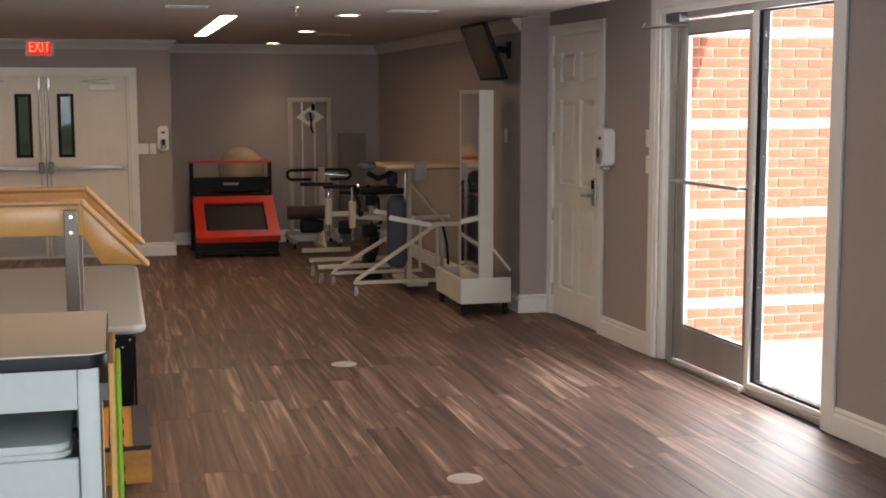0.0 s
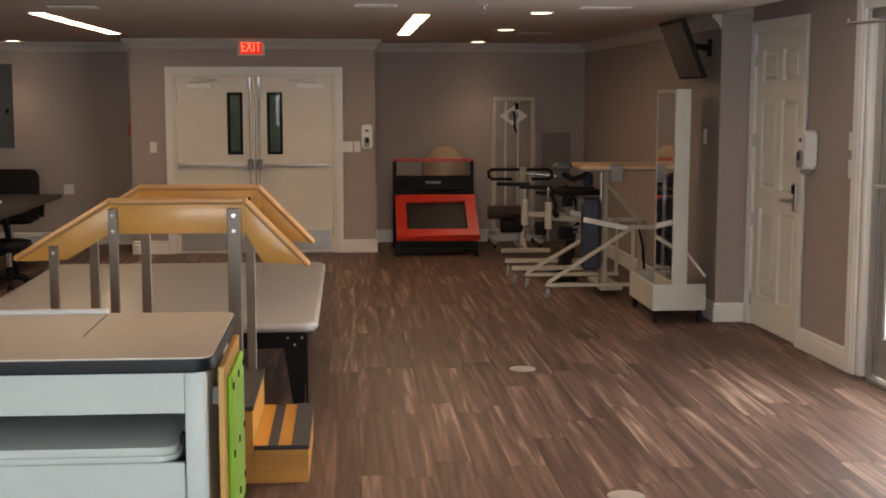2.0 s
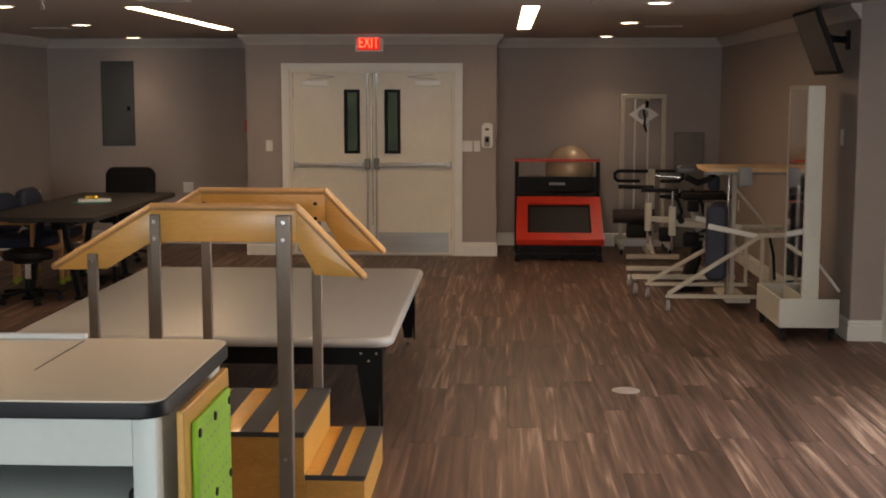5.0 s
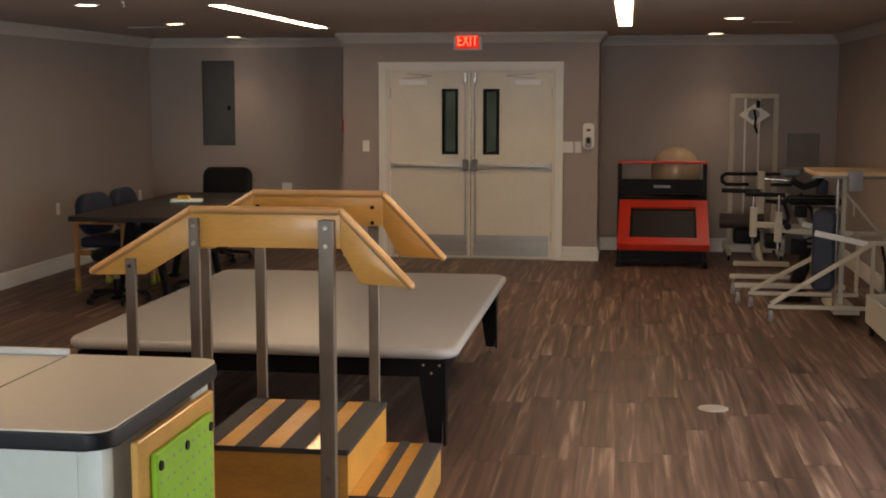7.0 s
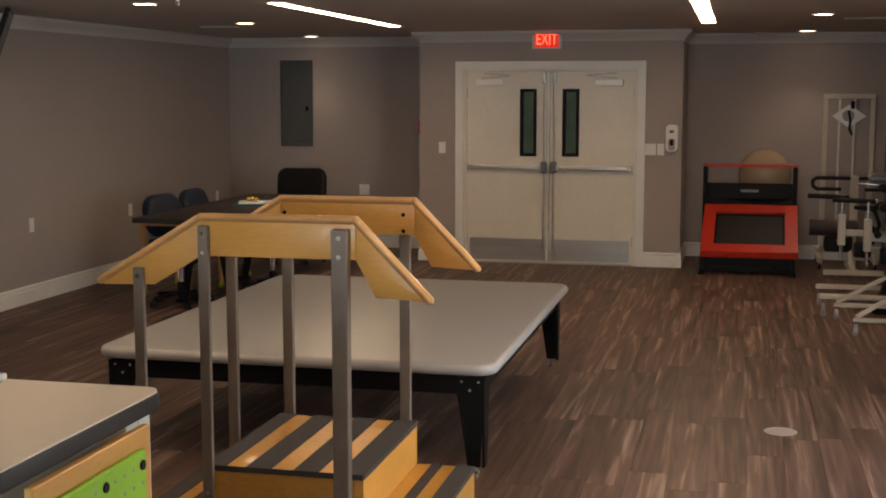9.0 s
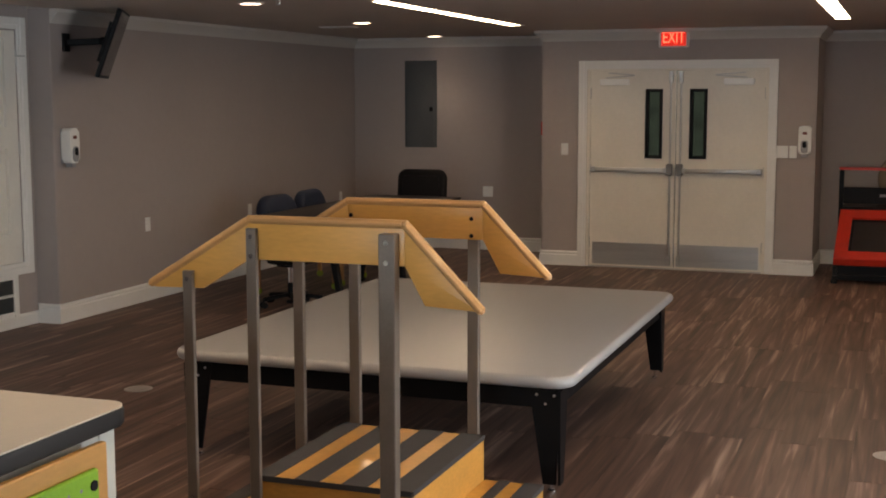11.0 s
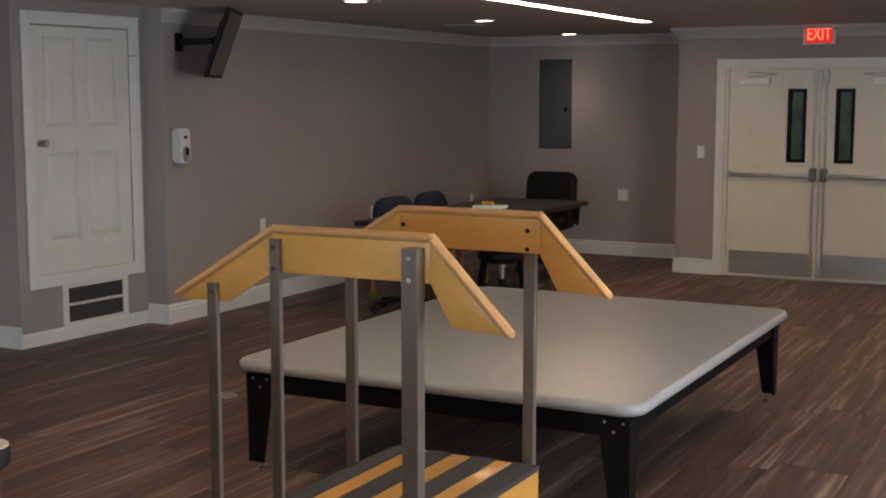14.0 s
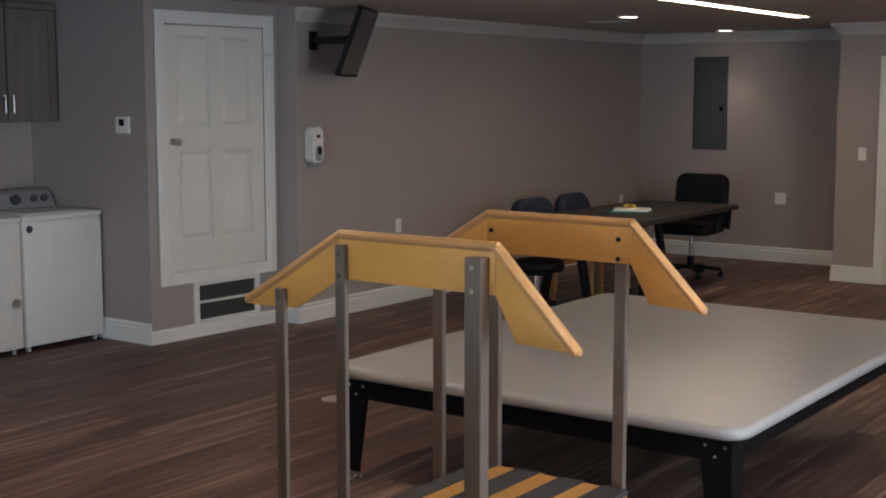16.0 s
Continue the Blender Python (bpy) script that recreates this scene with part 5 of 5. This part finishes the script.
def machine(y0, label, washer):
    t = thing("washing_machine" if washer else "tumble_dryer", pose(-4.70, y0, 0, 0, 0, 90), label, "washing machine" if washer else "tumble dryer")
    w, d, h = 0.668, 0.69, 0.905
    part("body", B(0, w, 0.012, d, 0.035, h, 0.01, seg=2), WHITEP, t, "white enamel body")
    part("front_panel", B(0.004, w - 0.004, 0.0, 0.0115, 0.045, h - 0.012, 0.006, seg=2), WHITEP, t, "white front panel")
    part("top", B(-0.002, w + 0.002, -0.006, d, h + 0.0005, h + 0.035, 0.010, seg=2), WHITEP, t, "white top with a lid")
    part("lid", slab(0.52, 0.42, h + 0.0355, h + 0.042, 0.04, 0.003, 5, w / 2, 0.27), WHITEP, t)
    bm = bmesh.new()
    prof = [(0.50, h + 0.036), (0.56, h + 0.15), (0.60, h + 0.172), (d, h + 0.172), (d, h + 0.036)]
    a = [bm.verts.new((0.0, y, z)) for y, z in prof]
    b = [bm.verts.new((w, y, z)) for y, z in prof]
    bm.faces.new(a), bm.faces.new(b[::-1])
    for i in range(5):
        bm.faces.new((a[i], b[i], b[(i + 1) % 5], a[(i + 1) % 5]))
    bmesh.ops.recalc_face_normals(bm, faces=bm.faces)
    bmesh.ops.bevel(bm, geom=list(bm.edges), offset=0.012, segments=2, affect="EDGES", profile=0.5)
    co = part("console", bm, GREYP, t, "grey control console")
    for x, r in ((0.16, 0.032), (0.33, 0.038), (0.49, 0.026), (0.58, 0.026)):
        part("knob", C((x, 0.54, h + 0.095), (x, 0.508, h + 0.109), r, 20), PANELG, co, "dark round dial")
    part("badge", C((0.055, -0.0005, h - 0.055), (0.055, -0.004, h - 0.055), 0.026, 18), PANELG, t, "small dark round badge")
    if not washer:
        part("door", slab(0.48, 0.44, 0, 0.016, 0.05, 0.006), WHITEP, t, "white loading door", pose(0.36, -0.0005, 0.58, 90))
        part("door_pull", C((0.60, -0.017, 0.36), (0.60, -0.03, 0.36), 0.03, 18), STEEL, t, "round metal latch")
    for x in (0.05, w - 0.05):
        for y in (0.05, d - 0.05):
            part("foot", C((x, y, 0), (x, y, 0.0345), 0.018, 12), STEEL, t, "levelling foot")


machine(-6.625, "white top-loading washing machine with a grey console", True)
machine(-7.31, "white tumble dryer with a grey console", False)
for k in range(3):
    y = -5.945 - 0.43 * (k + 1)
    t = thing("wall_cabinet", pose(-5.17, y, 1.565, 0, 0, 90), "weathered grey-brown wood wall cabinet, closed", "cabinet", "wall cabinets above the laundry machines")
    part("body", B(0.002, 0.428, 0.0, 0.32, 0, 0.80), CABW, t)
    part("cornice", B(0.0, 0.43, -0.035, 0.32, 0.8005, 0.848, 0.01), CABW, t)
    bm = bmesh.new()
    for a, b, c, d in ((0.006, 0.066, 0.006, 0.794), (0.364, 0.424, 0.006, 0.794), (0.066, 0.364, 0.006, 0.066), (0.066, 0.364, 0.734, 0.794)):
        box(bm, a, b, -0.022, -0.0005, c, d, 0.002)
    box(bm, 0.066, 0.364, -0.010, -0.0005, 0.066, 0.734)
    dr = part("door", bm, CABW, t, "grey-brown framed door")
    hx = 0.035 if k % 2 == 0 else 0.395
    part("handle", tube([(hx, -0.022, 0.07), (hx, -0.045, 0.07), (hx, -0.045, 0.19), (hx, -0.022, 0.19)], 0.006), STEEL, dr, "metal bar handle")

# low planting outside
t = thing("shrub", pose(6.05, -8.1, -0.035), "dark strappy-leaved shrub on the paving outside", "shrub")
for k in range(26):
    a, l = random.uniform(0, 6.28), random.uniform(0.35, 0.7)
    bm = bmesh.new()
    pts = [Vector((math.cos(a) * l * u * 0.8, math.sin(a) * l * u * 0.8, l * (1.6 * u - 0.9 * u * u))) for u in (0, 0.35, 0.7, 1)]
    n = Vector((-math.sin(a), math.cos(a), 0))
    rows = [(bm.verts.new(p - n * w), bm.verts.new(p + Vector((0, 0, 0.004))), bm.verts.new(p + n * w)) for p, w in zip(pts, (0.008, 0.014, 0.011, 0.001))]
    for p, q in zip(rows, rows[1:]):
        bm.faces.new((p[0], p[1], q[1], q[0])), bm.faces.new((p[1], p[2], q[2], q[1]))
    part("leaf", bm, LEAF, t)

# ---- brickwork outside ----
bw = thing("brick_wall", pose(4.62, -6.2, 0), "sunlit red brick wall with pale brick bands outside the glass door", "brick wall", "", "structure")
part("mortar_bed", B(0, 4.2, 0.012, 0.25, -0.035, 3.4), MORTAR, bw)
CH, BL = 0.0733, 0.217
brick_me = mesh_of("brick", B(0, BL - 0.012, 0, 0.09, 0, CH - 0.012, 0.002), BRICK)
half_me = mesh_of("brick", B(0, BL / 2 - 0.012, 0, 0.09, 0, CH - 0.012, 0.002), BRICK)
pale_me = mesh_of("brick", B(0, BL - 0.012, 0, 0.09, 0, CH - 0.012, 0.002), PALEBR)
halfp_me = mesh_of("brick", B(0, BL / 2 - 0.012, 0, 0.09, 0, CH - 0.012, 0.002), PALEBR)
for j in range(37):
    pale = j % 9 == 4
    x, first = 0.004, True
    while x < 1.6:
        half = first and j % 2
        ob = new("brick", (halfp_me if half else pale_me) if pale else (half_me if half else brick_me))
        ob.parent = bw
        ob.location = (x, random.uniform(-0.002, 0.002), -0.056 + j * CH)
        x += BL / 2 if half else BL
        first = False

# ---- floor boards ----
PW, PL = 0.181, 1.22
fl_ob = bpy.data.objects["floor"]


def plank_mesh(w, l):
    e, z = 0.0011, -0.006
    v = [(0, 0, z), (w, 0, z), (w, l, z), (0, l, z), (0, 0, -e), (w, 0, -e), (w, l, -e), (0, l, -e), (e, e, 0), (w - e, e, 0), (w - e, l - e, 0), (e, l - e, 0)]
    f = [(8, 9, 10, 11), (4, 5, 9, 8), (5, 6, 10, 9), (6, 7, 11, 10), (7, 4, 8, 11), (0, 1, 5, 4), (1, 2, 6, 5), (2, 3, 7, 6), (3, 0, 4, 7)]
    return v, f


pv, pf = plank_mesh(PW - 0.0006, PL - 0.0006)
plank_me = bpy.data.meshes.new("plank")
plank_me.from_pydata(pv, [], pf)
plank_me.materials.append(PLANK)
far_v, far_f, count = [], [], 0
cols = int(10.6 / PW) + 1
for i in range(cols):
    x = -5.6 + i * PW
    y, ln = -17.05, PL * random.uniform(0.15, 1.0)
    while y < 1.1:
        ln = min(ln, 1.1 - y)
        if x + PW > 4.36 + max(0.0, 0.0466 * (-4.75 - y - ln)):
            y, ln = y + ln, PL
            continue
        near = -2.4 < x < 4.1 and -10.5 < y < -4.6 and count < 300 and ln == PL
        if near:
            ob = new("plank", plank_me)
            ob.location = (x, y, 0)
            ob.parent = fl_ob
            count += 1
        else:
            k = len(far_v)
            far_v += [(x + a, y + b * ln / PL, c) for a, b, c in pv]
            far_f += [tuple(q + k for q in f) for f in pf]
        y, ln = y + ln, PL
me = bpy.data.meshes.new("plank_field")
me.from_pydata(far_v, [], far_f)
me.materials.append(PLANKJ)
ob = new("plank_field", me)
ob.parent = fl_ob
tagged(ob, "dark wood-look vinyl planks", kind="stuff")
for x, y, r in ((2.18, -6.41, 0.085), (2.28, -9.12, 0.085), (-2.12, -6.4, 0.085)):
    t = thing("floor_outlet", pose(x, y, 0), "round pale floor outlet cover set in the boards", "floor outlet", "floor outlets")
    part("cover", lathe(((r, 0.0005), (r, 0.003), (r - 0.006, 0.005), (0.002, 0.0055)), 32), DISC, t)
    part("lid", lathe(((r * 0.6, 0.0052), (r * 0.6, 0.0066), (0.002, 0.0068)), 28), DISC, t)
solid("backdrop", B(-4, 4, 3.6, 3.62, -0.03, 2.6), mat("hedge_green", (0.06, 0.075, 0.055), 0.9, var=0.35, scale=5), "dim green planting beyond the exit doors", "backdrop", kind="structure")
